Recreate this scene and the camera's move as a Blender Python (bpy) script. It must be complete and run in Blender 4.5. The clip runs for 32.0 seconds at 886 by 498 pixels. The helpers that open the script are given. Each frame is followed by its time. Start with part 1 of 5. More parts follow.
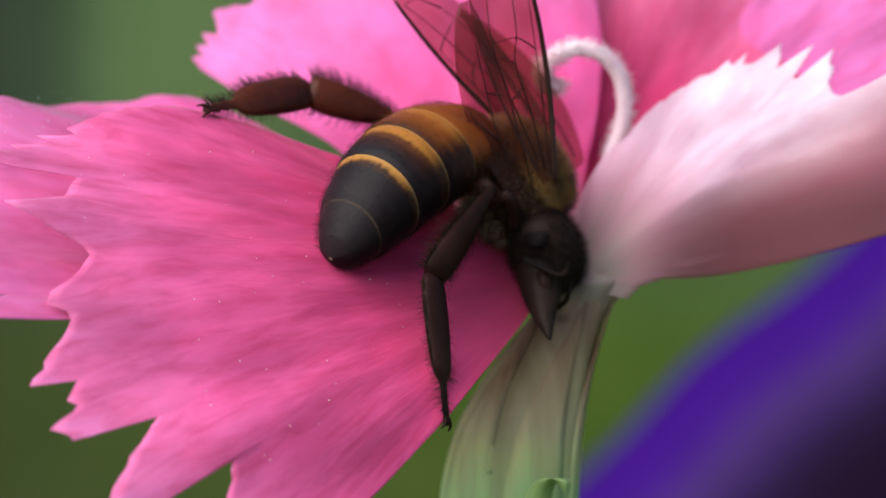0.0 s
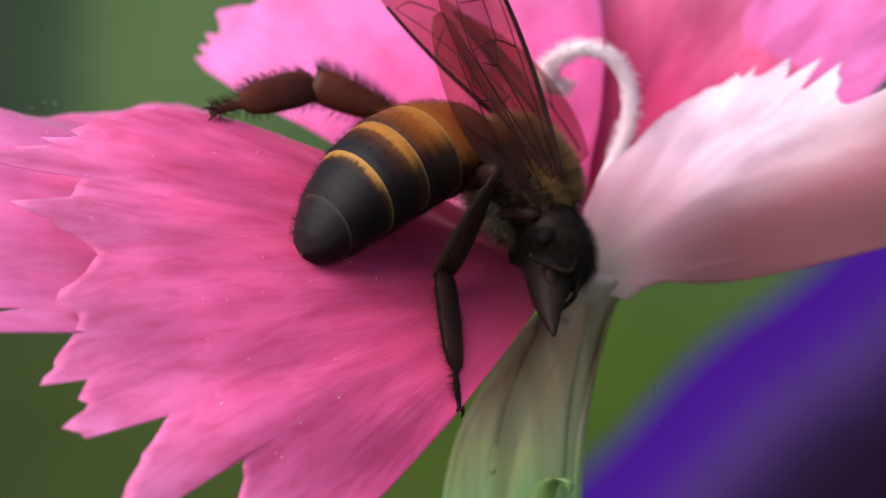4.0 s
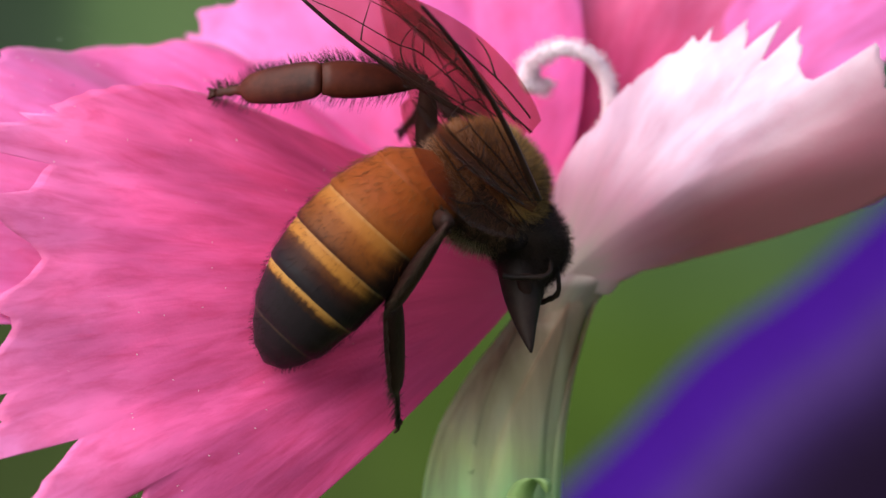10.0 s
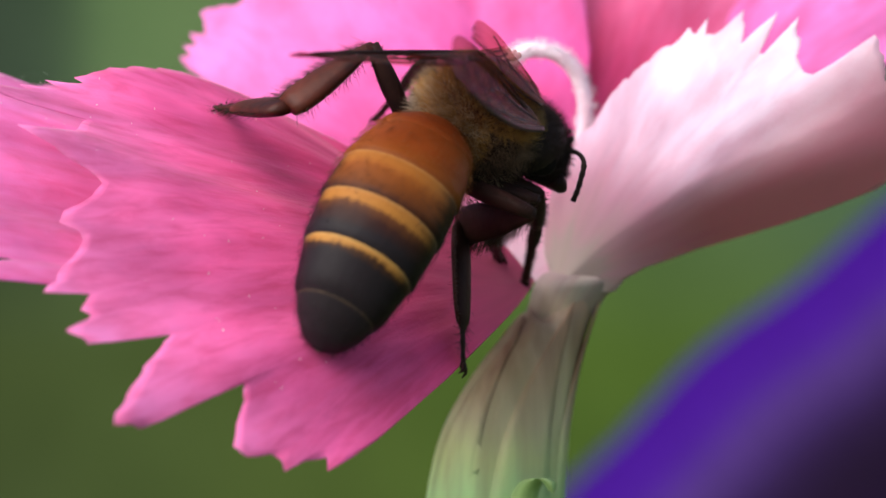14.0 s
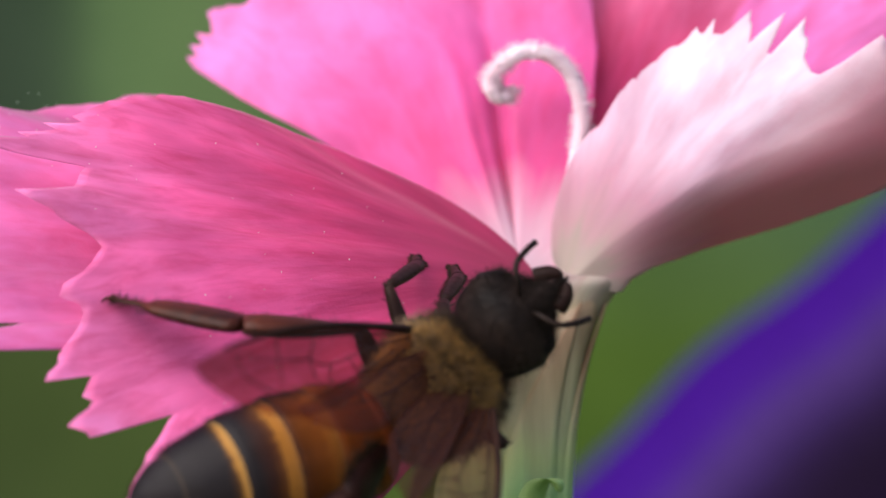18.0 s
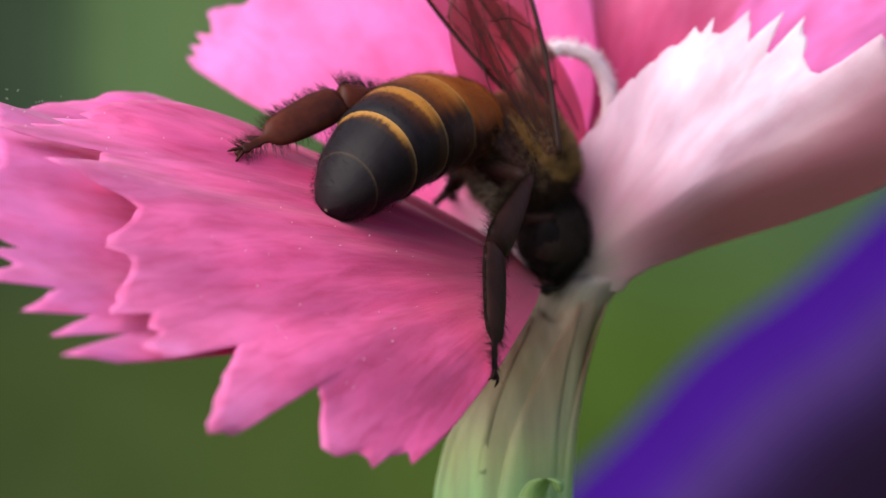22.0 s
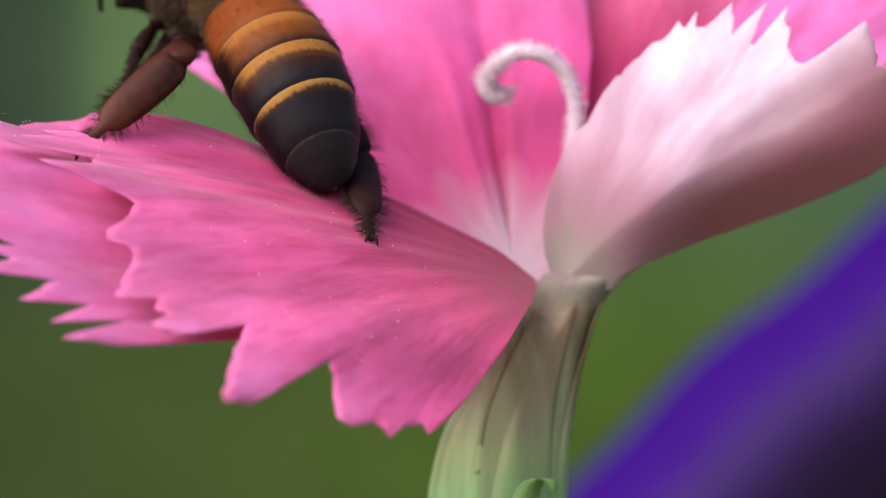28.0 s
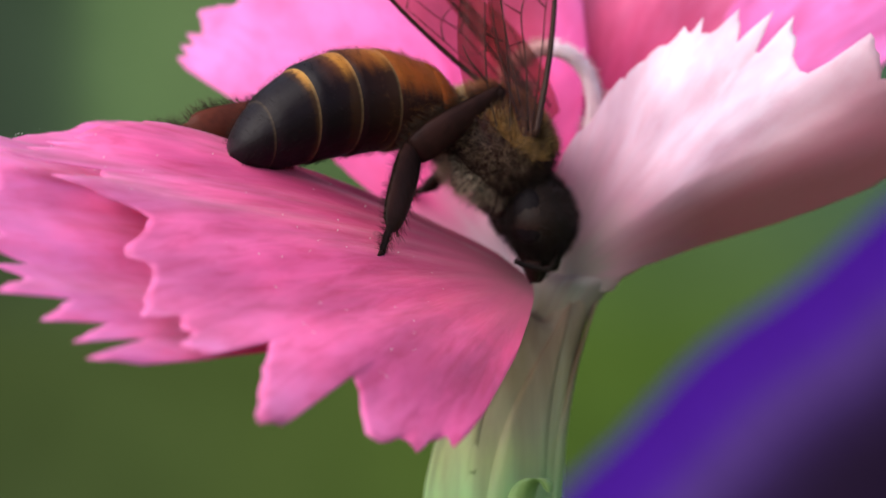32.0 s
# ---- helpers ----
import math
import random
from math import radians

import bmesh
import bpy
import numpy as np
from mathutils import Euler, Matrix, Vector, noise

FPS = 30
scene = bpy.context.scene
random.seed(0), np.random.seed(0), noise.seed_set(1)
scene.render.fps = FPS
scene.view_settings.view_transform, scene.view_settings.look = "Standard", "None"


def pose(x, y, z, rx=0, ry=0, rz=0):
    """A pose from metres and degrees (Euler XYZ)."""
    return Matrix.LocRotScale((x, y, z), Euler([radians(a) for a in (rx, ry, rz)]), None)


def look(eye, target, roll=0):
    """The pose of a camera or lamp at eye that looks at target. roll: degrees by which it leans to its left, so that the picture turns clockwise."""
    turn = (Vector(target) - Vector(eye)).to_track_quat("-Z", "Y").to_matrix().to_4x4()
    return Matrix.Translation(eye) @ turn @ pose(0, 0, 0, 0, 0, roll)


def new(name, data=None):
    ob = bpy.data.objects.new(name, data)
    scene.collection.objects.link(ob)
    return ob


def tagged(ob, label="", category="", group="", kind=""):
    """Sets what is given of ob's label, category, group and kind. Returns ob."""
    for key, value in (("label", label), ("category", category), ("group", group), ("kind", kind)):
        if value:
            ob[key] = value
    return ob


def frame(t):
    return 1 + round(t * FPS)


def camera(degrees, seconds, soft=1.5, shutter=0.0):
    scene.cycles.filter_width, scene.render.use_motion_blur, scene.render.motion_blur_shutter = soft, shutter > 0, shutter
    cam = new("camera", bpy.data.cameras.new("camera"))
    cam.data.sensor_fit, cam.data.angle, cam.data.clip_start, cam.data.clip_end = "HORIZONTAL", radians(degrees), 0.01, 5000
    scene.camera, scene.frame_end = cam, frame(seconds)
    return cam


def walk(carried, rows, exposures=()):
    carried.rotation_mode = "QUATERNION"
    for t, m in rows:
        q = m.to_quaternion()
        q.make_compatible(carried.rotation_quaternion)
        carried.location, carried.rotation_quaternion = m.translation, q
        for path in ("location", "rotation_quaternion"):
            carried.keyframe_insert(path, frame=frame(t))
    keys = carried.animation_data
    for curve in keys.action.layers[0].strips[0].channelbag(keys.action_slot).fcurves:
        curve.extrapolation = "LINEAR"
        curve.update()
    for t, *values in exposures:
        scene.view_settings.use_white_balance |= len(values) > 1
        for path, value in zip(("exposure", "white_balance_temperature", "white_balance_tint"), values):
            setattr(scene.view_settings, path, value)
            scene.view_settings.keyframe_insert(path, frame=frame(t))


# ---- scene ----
# A honey bee feeds on a pink garden pink; a violet petunia and a green garden lie far out of focus behind.
EYE = 0.0764            # metres from the lens to the flower's throat
cam = camera(20.4, 32.0, soft=1.5, shutter=0.5)
cam.data.dof.use_dof = True
cam.data.dof.focus_distance = 0.0702
cam.data.dof.aperture_fstop = 66.0
walk(cam, [(0.0, pose(0, -EYE, 0, 90, 0, 0)), (32.0, pose(0, -EYE, 0, 90, 0, 0))], exposures=[(0.0, -0.02), (9.0, 0.05), (12.0, 0.2), (17.0, 0.2), (18.5, 0.06), (32.0, 0.13)])

# ---- light: bright overcast sky, soft sun high above and in front ----
SUN_ELEVATION, SUN_AZIMUTH = radians(42), radians(229)
world = bpy.data.worlds.new("sky")
scene.world = world
world.use_nodes = True
wn, wl = world.node_tree.nodes, world.node_tree.links
wn.clear()
sky = wn.new("ShaderNodeTexSky")
sky.sky_type, sky.sun_disc = "NISHITA", False
sky.sun_elevation, sky.sun_rotation = SUN_ELEVATION, SUN_AZIMUTH
background = wn.new("ShaderNodeBackground")
background.inputs["Strength"].default_value = 0.15
sky_out = wn.new("ShaderNodeOutputWorld")
wl.new(sky.outputs[0], background.inputs[0])
wl.new(background.outputs[0], sky_out.inputs[0])
sun_light = bpy.data.lights.new("sun", "SUN")
sun_light.energy, sun_light.angle, sun_light.color = 4.5, radians(70), (1.0, 0.95, 0.88)
sun_lamp = new("sun", sun_light)
sun_from = Vector((math.sin(SUN_AZIMUTH) * math.cos(SUN_ELEVATION), math.cos(SUN_AZIMUTH) * math.cos(SUN_ELEVATION), math.sin(SUN_ELEVATION)))
sun_lamp.matrix_world = look(sun_from * 3, (0, 0, 0))

# ---- small helpers ----
MM = 0.001
PX = 57.03              # picture units to a millimetre at the throat


def spot(x, y, away=0.0):
    """A place (metres) seen at (x, y) of the picture, lying so many millimetres behind the throat."""
    k = (1 + away * MM / EYE) / PX * MM
    return Vector(((x - 784) * k, away * MM, (441 - y) * k))


def part(name, bm, material, parent, label="", at=None, kind=""):
    """One mesh object under a thing or a part; its vertices are in the parent's space, or round `at`."""
    me = bpy.data.meshes.new(name)
    bm.to_mesh(me)
    bm.free()
    for p in me.polygons:
        p.use_smooth = True
    for m in (material if isinstance(material, (list, tuple)) else [material]):
        me.materials.append(m)
    ob = new(name, me)
    ob.parent = parent
    if at is not None:
        ob.location = at
    return tagged(ob, label, kind=kind)


def holder(name, at, label, category, group="", kind=""):
    ob = new(name)
    ob.empty_display_size = 0.002
    ob.location = at
    return tagged(ob, label, category, group, kind)


def smooth(a, b, x):
    k = min(1.0, max(0.0, (x - a) / (b - a)))
    return k * k * (3 - 2 * k)


def spline(points, count):
    """Catmull-Rom through the points (tuples of equal length)."""
    pts = [Vector(p) for p in points]
    pts = [2 * pts[0] - pts[1]] + pts + [2 * pts[-1] - pts[-2]]
    out = []
    for i in range(count):
        f = i / (count - 1) * (len(pts) - 3)
        j = min(int(f), len(pts) - 4)
        u = f - j
        a, b, c, d = pts[j:j + 4]
        out.append(0.5 * (2 * b + (c - a) * u + (2 * a - 5 * b + 4 * c - d) * u * u + (3 * b - a - 3 * c + d) * u ** 3))
    return out


def tube(bm, centres, radii, sides=12, flat=1.0, cap=True, hint=Vector((0, 0, 1))):
    """A tube through the centres; flat squeezes it along the hint. Adds UV: round, along."""
    uv = bm.loops.layers.uv.verify()
    rings = []
    n = len(centres)
    side = None
    for i, (c, r) in enumerate(zip(centres, radii)):
        c = Vector(c)
        d = (Vector(centres[min(i + 1, n - 1)]) - Vector(centres[max(i - 1, 0)])).normalized()
        if side is None:
            side = d.cross(hint)
            if side.length < 1e-3:
                side = d.cross(Vector((1, 0, 0)))
        side = (side - d * side.dot(d)).normalized()
        up = side.cross(d)
        rings.append([bm.verts.new(c + r * (side * math.cos(a) + up * flat * math.sin(a))) for a in (2 * math.pi * k / sides for k in range(sides))])
    for i in range(n - 1):
        for k in range(sides):
            q = (k + 1) % sides
            f = bm.faces.new((rings[i][k], rings[i][q], rings[i + 1][q], rings[i + 1][k]))
            for lo, (a, b) in zip(f.loops, ((k, i), (k + 1, i), (k + 1, i + 1), (k, i + 1))):
                lo[uv].uv = (a / sides, b / (n - 1))
    if cap:
        for ring, k in ((rings[0], 0.0), (rings[-1], 1.0)):
            f = bm.faces.new(ring if k else list(reversed(ring)))
            for lo in f.loops:
                lo[uv].uv = (0.5, k)
    return rings


def blob(bm, centre, radii, u=20, v=14, warp=None):
    """An ellipsoid; warp(direction) scales the radius. UV: round, along x."""
    uv = bm.loops.layers.uv.verify()
    rows = []
    for j in range(v + 1):
        th = math.pi * j / v
        row = []
        for i in range(u):
            ph = 2 * math.pi * i / u
            d = Vector((math.cos(th), math.sin(th) * math.cos(ph), math.sin(th) * math.sin(ph)))
            k = warp(d) if warp else 1.0
            row.append(Vector(centre) + Vector((d.x * radii[0], d.y * radii[1], d.z * radii[2])) * k)
        rows.append([bm.verts.new(row[0])] if j in (0, v) else [bm.verts.new(p) for p in row])
    for j in range(v):
        for i in range(u):
            q = (i + 1) % u
            a, b = rows[j], rows[j + 1]
            vs = [a[0], b[q], b[i]] if j == 0 else [a[i], a[q], b[0]] if j == v - 1 else [a[i], a[q], b[q], b[i]]
            f = bm.faces.new(vs)
            for lo in f.loops:
                lo[uv].uv = (i / u, j / v)


def hairs(bm, roots, length, width, spread, droop=0.0, rnd=random):
    """Fine tapered hairs: roots are (place, direction)."""
    uv = bm.loops.layers.uv.verify()
    for p, d in roots:
        d = (Vector(d) + Vector((rnd.gauss(0, 1), rnd.gauss(0, 1), rnd.gauss(0, 1))) * spread).normalized()
        s = d.orthogonal().normalized()
        s2 = d.cross(s)
        l = length * rnd.uniform(0.55, 1.25)
        base = [bm.verts.new(p + width * (s * math.cos(a) + s2 * math.sin(a))) for a in (0, 2.1, 4.2)]
        mid = p + d * l * 0.55 + Vector((0, 0, -droop * l * 0.15))
        ring = [bm.verts.new(mid + 0.6 * width * (s * math.cos(a) + s2 * math.sin(a))) for a in (0, 2.1, 4.2)]
        tip = bm.verts.new(p + d * l + Vector((0, 0, -droop * l * 0.5)))
        for k in range(3):
            q = (k + 1) % 3
            bm.faces.new((base[k], base[q], ring[q], ring[k]))
            bm.faces.new((ring[k], ring[q], tip))


# ---- materials ----
def material(name):
    m = bpy.data.materials.new(name)
    m.use_nodes = True
    m.node_tree.nodes.clear()
    return m, m.node_tree.nodes, m.node_tree.links


def node(nodes, links, kind, settings=None, **inputs):
    n = nodes.new("ShaderNode" + kind)
    for k, v in (settings or {}).items():
        setattr(n, k, v)
    for k, v in inputs.items():
        sock = n.inputs[int(k[1:])] if k[0] == "i" and k[1:].isdigit() else n.inputs[k.replace("_", " ")]
        if isinstance(v, bpy.types.NodeSocket):
            links.new(v, sock)
        else:
            sock.default_value = v
    return n


def ramp(nodes, links, fac, stops, mode="LINEAR"):
    n = nodes.new("ShaderNodeValToRGB")
    n.color_ramp.interpolation = mode
    while len(n.color_ramp.elements) < len(stops):
        n.color_ramp.elements.new(0.5)
    for e, (p, c) in zip(n.color_ramp.elements, stops):
        e.position, e.color = p, (*c, 1)
    links.new(fac, n.inputs[0])
    return n.outputs[0]


def finish(nodes, links, shader):
    out = nodes.new("ShaderNodeOutputMaterial")
    links.new(shader, out.inputs[0])


def mix(nodes, links, kind, fac, a, b):
    n = nodes.new("ShaderNodeMix")
    n.data_type, n.blend_type = "RGBA", kind
    for sock, v in ((n.inputs[0], fac), (n.inputs[6], a), (n.inputs[7], b)):
        if isinstance(v, bpy.types.NodeSocket):
            links.new(v, sock)
        else:
            sock.default_value = v if isinstance(v, float) else (*v, 1)
    return n.outputs[2]


def petal_material(name, stops, vein, vein_amount, through_amount, length, flank=None, wide_by=1.0):
    """Petal skin: pigment along the length, veins that run with it, soft velvet, light shining through."""
    m, n, l = material(name)
    uv = node(n, l, "TexCoord").outputs["UV"]
    sep = node(n, l, "SeparateXYZ", i0=uv)
    wide_uv = node(n, l, "Mapping", Vector=uv)
    wide_uv.inputs["Scale"].default_value = (9.0 * wide_by, 0.16, 1.0)
    wob = node(n, l, "TexNoise", Vector=wide_uv.outputs[0], Scale=1.0, Detail=2.0)
    along = node(n, l, "MapRange", {"clamp": True}, i0=sep.outputs[1], i1=0.0, i2=length).outputs[0]
    shift = node(n, l, "Math", {"operation": "MULTIPLY_ADD"}, i0=wob.outputs[0], i1=0.24, i2=along)
    moved = node(n, l, "Math", {"operation": "SUBTRACT"}, i0=shift.outputs[0], i1=0.12)
    pigment = ramp(n, l, moved.outputs[0], stops)
    stretched = node(n, l, "Mapping", Vector=uv)
    stretched.inputs["Scale"].default_value = (30.0 * wide_by, 0.5, 1.0)
    streak = node(n, l, "TexNoise", Vector=stretched.outputs[0], Scale=1.0, Detail=5.0, Roughness=0.6, Distortion=0.5)
    streak_mask = ramp(n, l, streak.outputs[0], [(0.42, (0, 0, 0)), (0.72, (1, 1, 1))])
    clear_root = ramp(n, l, along, [(0.12, (0.12, 0.12, 0.12)), (0.45, (1, 1, 1))])
    amount = node(n, l, "Math", {"operation": "MULTIPLY"}, i0=streak_mask, i1=vein_amount)
    amount = node(n, l, "Math", {"operation": "MULTIPLY"}, i0=amount.outputs[0], i1=clear_root)
    colour = mix(n, l, "MIX", amount.outputs[0], pigment, vein)
    wide = node(n, l, "Mapping", Vector=uv)
    wide.inputs["Scale"].default_value = (7.0 * wide_by, 0.22, 1.0)
    broad = node(n, l, "TexNoise", Vector=wide.outputs[0], Scale=1.0, Detail=3.0)
    broad_mask = ramp(n, l, broad.outputs[0], [(0.35, (0.72, 0.60, 0.66)), (0.62, (1.10, 1.14, 1.12))])
    colour = mix(n, l, "MULTIPLY", node(n, l, "Math", {"operation": "MULTIPLY"}, i0=clear_root, i1=0.8).outputs[0], colour, broad_mask)
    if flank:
        # the shade of the turned-under side is put into the colour here
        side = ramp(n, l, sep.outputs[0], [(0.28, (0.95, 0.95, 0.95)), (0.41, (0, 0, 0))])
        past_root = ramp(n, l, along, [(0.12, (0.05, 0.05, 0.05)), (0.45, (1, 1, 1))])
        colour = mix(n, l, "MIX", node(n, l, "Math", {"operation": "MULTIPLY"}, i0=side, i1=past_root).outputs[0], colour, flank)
    obj = node(n, l, "TexCoord").outputs["Object"]
    grain = node(n, l, "TexNoise", Vector=obj, Scale=9000.0, Detail=3.0)
    fine = node(n, l, "Mapping", Vector=uv)
    fine.inputs["Scale"].default_value = (46.0 * wide_by, 0.9, 1.0)
    ridge = node(n, l, "TexNoise", Vector=fine.outputs[0], Scale=1.0, Detail=2.0)
    height = node(n, l, "Math", {"operation": "MULTIPLY_ADD"}, i0=grain.outputs[0], i1=0.35, i2=ridge.outputs[0])
    bump = node(n, l, "Bump", Strength=node(n, l, "Math", {"operation": "MULTIPLY"}, i0=clear_root, i1=0.36 if not flank else 0.26).outputs[0], Distance=0.00008, Height=height.outputs[0])
    skin = node(n, l, "BsdfPrincipled", Base_Color=colour, Roughness=0.55, Normal=bump.outputs[0])
    skin.inputs["Specular IOR Level"].default_value = 0.25
    skin.inputs["Sheen Weight"].default_value = 0.25
    skin.inputs["Sheen Roughness"].default_value = 0.4
    shine = node(n, l, "BsdfTranslucent", Color=colour, Normal=bump.outputs[0])
    both = node(n, l, "MixShader", i0=through_amount, i1=skin.outputs[0], i2=shine.outputs[0])
    finish(n, l, both.outputs[0])
    return m


def skin_material(name, a, b, scale, rough, bump_depth=0.00003, spec=0.5, metal=0.0, stretch=(1, 1, 1), coat=0.0):
    """A plain surface with two-scale colour change and relief."""
    m, n, l = material(name)
    obj = node(n, l, "TexCoord").outputs["Object"]
    mp = node(n, l, "Mapping", Vector=obj)
    mp.inputs["Scale"].default_value = stretch
    big = node(n, l, "TexNoise", Vector=mp.outputs[0], Scale=scale, Detail=3.0)
    small = node(n, l, "TexNoise", Vector=mp.outputs[0], Scale=scale * 7, Detail=4.0)
    f = node(n, l, "Math", {"operation": "MULTIPLY_ADD"}, i0=small.outputs[0], i1=0.35, i2=big.outputs[0])
    colour = ramp(n, l, f.outputs[0], [(0.45, a), (0.9, b)])
    bump = node(n, l, "Bump", Strength=0.5, Distance=bump_depth, Height=small.outputs[0])
    s = node(n, l, "BsdfPrincipled", Base_Color=colour, Roughness=rough, Metallic=metal, Normal=bump.outputs[0])
    s.inputs["Specular IOR Level"].default_value = spec
    s.inputs["Coat Weight"].default_value = coat
    finish(n, l, s.outputs[0])
    return m


def tergite_material(name, stops, gloss, dark_from=-0.2, dark_to=0.35, line=0.0):
    """One abdomen plate: colour along its length from its front (0) to its rear edge (1), with short flat hair."""
    m, n, l = material(name)
    uv = node(n, l, "TexCoord").outputs["UV"]
    sep = node(n, l, "SeparateXYZ", i0=uv)
    stretch = node(n, l, "Mapping", Vector=uv)
    stretch.inputs["Scale"].default_value = (60.0, 3.0, 1.0)
    hair = node(n, l, "TexNoise", Vector=stretch.outputs[0], Scale=1.0, Detail=4.0)
    patch = node(n, l, "TexNoise", Vector=uv, Scale=7.0, Detail=2.0)
    a = node(n, l, "Math", {"operation": "MULTIPLY_ADD"}, i0=hair.outputs[0], i1=0.16, i2=sep.outputs[1])
    b = node(n, l, "Math", {"operation": "MULTIPLY_ADD"}, i0=patch.outputs[0], i1=0.14, i2=a.outputs[0])
    c = node(n, l, "Math", {"operation": "SUBTRACT"}, i0=b.outputs[0], i1=0.15)
    colour = ramp(n, l, c.outputs[0], stops)
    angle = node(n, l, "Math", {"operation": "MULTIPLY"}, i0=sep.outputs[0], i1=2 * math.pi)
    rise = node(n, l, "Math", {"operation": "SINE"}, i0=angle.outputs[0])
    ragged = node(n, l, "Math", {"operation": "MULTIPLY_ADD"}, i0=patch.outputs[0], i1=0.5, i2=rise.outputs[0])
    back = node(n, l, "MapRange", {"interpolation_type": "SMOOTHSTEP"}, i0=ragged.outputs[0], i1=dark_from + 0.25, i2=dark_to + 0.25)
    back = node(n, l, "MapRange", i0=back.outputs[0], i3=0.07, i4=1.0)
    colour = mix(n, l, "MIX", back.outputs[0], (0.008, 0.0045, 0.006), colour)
    if line:                   # the pale membrane that shows where the plate leaves the one before it
        edge = ramp(n, l, sep.outputs[1], [(0.14, (1, 1, 1)), (0.175, (0, 0, 0))])
        worn = node(n, l, "Math", {"operation": "MULTIPLY"}, i0=edge, i1=ramp(n, l, hair.outputs[0], [(0.3, (line * 0.4, line * 0.4, line * 0.4)), (0.6, (line, line, line))]))
        colour = mix(n, l, "MIX", worn.outputs[0], colour, (0.46, 0.30, 0.14))
    bump = node(n, l, "Bump", Strength=0.4, Distance=0.00003, Height=hair.outputs[0])
    s = node(n, l, "BsdfPrincipled", Base_Color=colour, Roughness=gloss, Normal=bump.outputs[0])
    s.inputs["Specular IOR Level"].default_value = 0.09
    finish(n, l, s.outputs[0])
    return m


def wing_material(name):
    """Smoky clear wing membrane."""
    m, n, l = material(name)
    obj = node(n, l, "TexCoord").outputs["Object"]
    smoke = node(n, l, "TexNoise", Vector=obj, Scale=500.0, Detail=3.0)
    tint = ramp(n, l, smoke.outputs[0], [(0.3, (0.54, 0.33, 0.30)), (0.8, (0.80, 0.56, 0.50))])
    clear = node(n, l, "BsdfTransparent", Color=tint)
    crinkle = node(n, l, "TexNoise", Vector=obj, Scale=2500.0, Detail=2.0)
    bump = node(n, l, "Bump", Strength=0.5, Distance=0.00005, Height=crinkle.outputs[0])
    film = node(n, l, "BsdfPrincipled", Base_Color=(0.09, 0.036, 0.030, 1), Roughness=0.3, Normal=bump.outputs[0])
    film.inputs["Specular IOR Level"].default_value = 0.35
    both = node(n, l, "MixShader", i0=0.28, i1=clear.outputs[0], i2=film.outputs[0])
    finish(n, l, both.outputs[0])
    return m


# magenta root; its darkest stops also hold the shade at the throat
PINK = petal_material("pink_petal", [(0.0, (0.52, 0.062, 0.15)), (0.10, (0.53, 0.044, 0.14)), (0.24, (0.64, 0.056, 0.18)), (0.44, (0.81, 0.077, 0.255)), (0.70, (0.93, 0.145, 0.42)), (0.95, (0.96, 0.27, 0.61))],
                      (0.64, 0.035, 0.14), 0.55, 0.30, 18.5, wide_by=1.6)
PINK_SIDE = petal_material("light_pink_petal", [(0.0, (0.72, 0.229, 0.38)), (0.3, (0.85, 0.075, 0.30)), (0.55, (0.93, 0.113, 0.42)), (0.95, (0.96, 0.238, 0.61))],
                           (0.78, 0.045, 0.18), 0.42, 0.32, 18.5)
PINK_BACK = petal_material("pale_pink_petal", [(0.0, (0.82, 0.620, 0.71)), (0.15, (0.80, 0.440, 0.58)), (0.32, (0.86, 0.106, 0.36)), (0.60, (0.94, 0.145, 0.49)), (0.95, (0.97, 0.264, 0.68))],
                           (0.82, 0.05, 0.21), 0.42, 0.30, 13.5)
PINK_DEEP = petal_material("deep_pink_petal", [(0.0, (0.84, 0.500, 0.6)), (0.25, (0.80, 0.053, 0.20)), (0.55, (0.86, 0.070, 0.25)), (1.0, (0.92, 0.23, 0.46))],
                           (0.72, 0.03, 0.13), 0.45, 0.28, 13.5)
# flank: a deeper pink that also carries the shade below the keel
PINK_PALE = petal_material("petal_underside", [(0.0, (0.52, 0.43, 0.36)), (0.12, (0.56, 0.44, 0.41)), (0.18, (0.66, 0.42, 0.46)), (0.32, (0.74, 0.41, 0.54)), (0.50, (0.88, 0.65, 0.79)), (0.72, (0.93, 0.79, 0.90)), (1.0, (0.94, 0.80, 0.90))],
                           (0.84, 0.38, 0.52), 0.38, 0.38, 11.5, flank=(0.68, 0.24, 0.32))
STYLE = skin_material("style_white", (0.86, 0.60, 0.69), (0.93, 0.78, 0.84), 900.0, 0.6, 0.00001, 0.25)


# ---- ground, garden backdrop ----
def ground_material():
    m, n, l = material("garden_ground")
    obj = node(n, l, "TexCoord").outputs["Object"]
    a = node(n, l, "TexNoise", Vector=obj, Scale=9.0, Detail=6.0)
    c = ramp(n, l, a.outputs[0], [(0.3, (0.03, 0.05, 0.012)), (0.6, (0.06, 0.09, 0.02)), (0.8, (0.10, 0.12, 0.04))])
    b = node(n, l, "Bump", Strength=0.6, Distance=0.02, Height=a.outputs[0])
    s = node(n, l, "BsdfPrincipled", Base_Color=c, Roughness=0.9, Normal=b.outputs[0])
    finish(n, l, s.outputs[0])
    return m


GROUND_Z = -0.30
bm = bmesh.new()
for x, y in ((-400, -400), (400, -400), (400, 400), (-400, 400)):
    bm.verts.new((x, y, 0))
bm.faces.new(bm.verts)
ground = tagged(part("ground", bm, ground_material(), None, "dark green garden lawn, out of focus"), kind="structure")
ground.location = (0, 0, GROUND_Z)


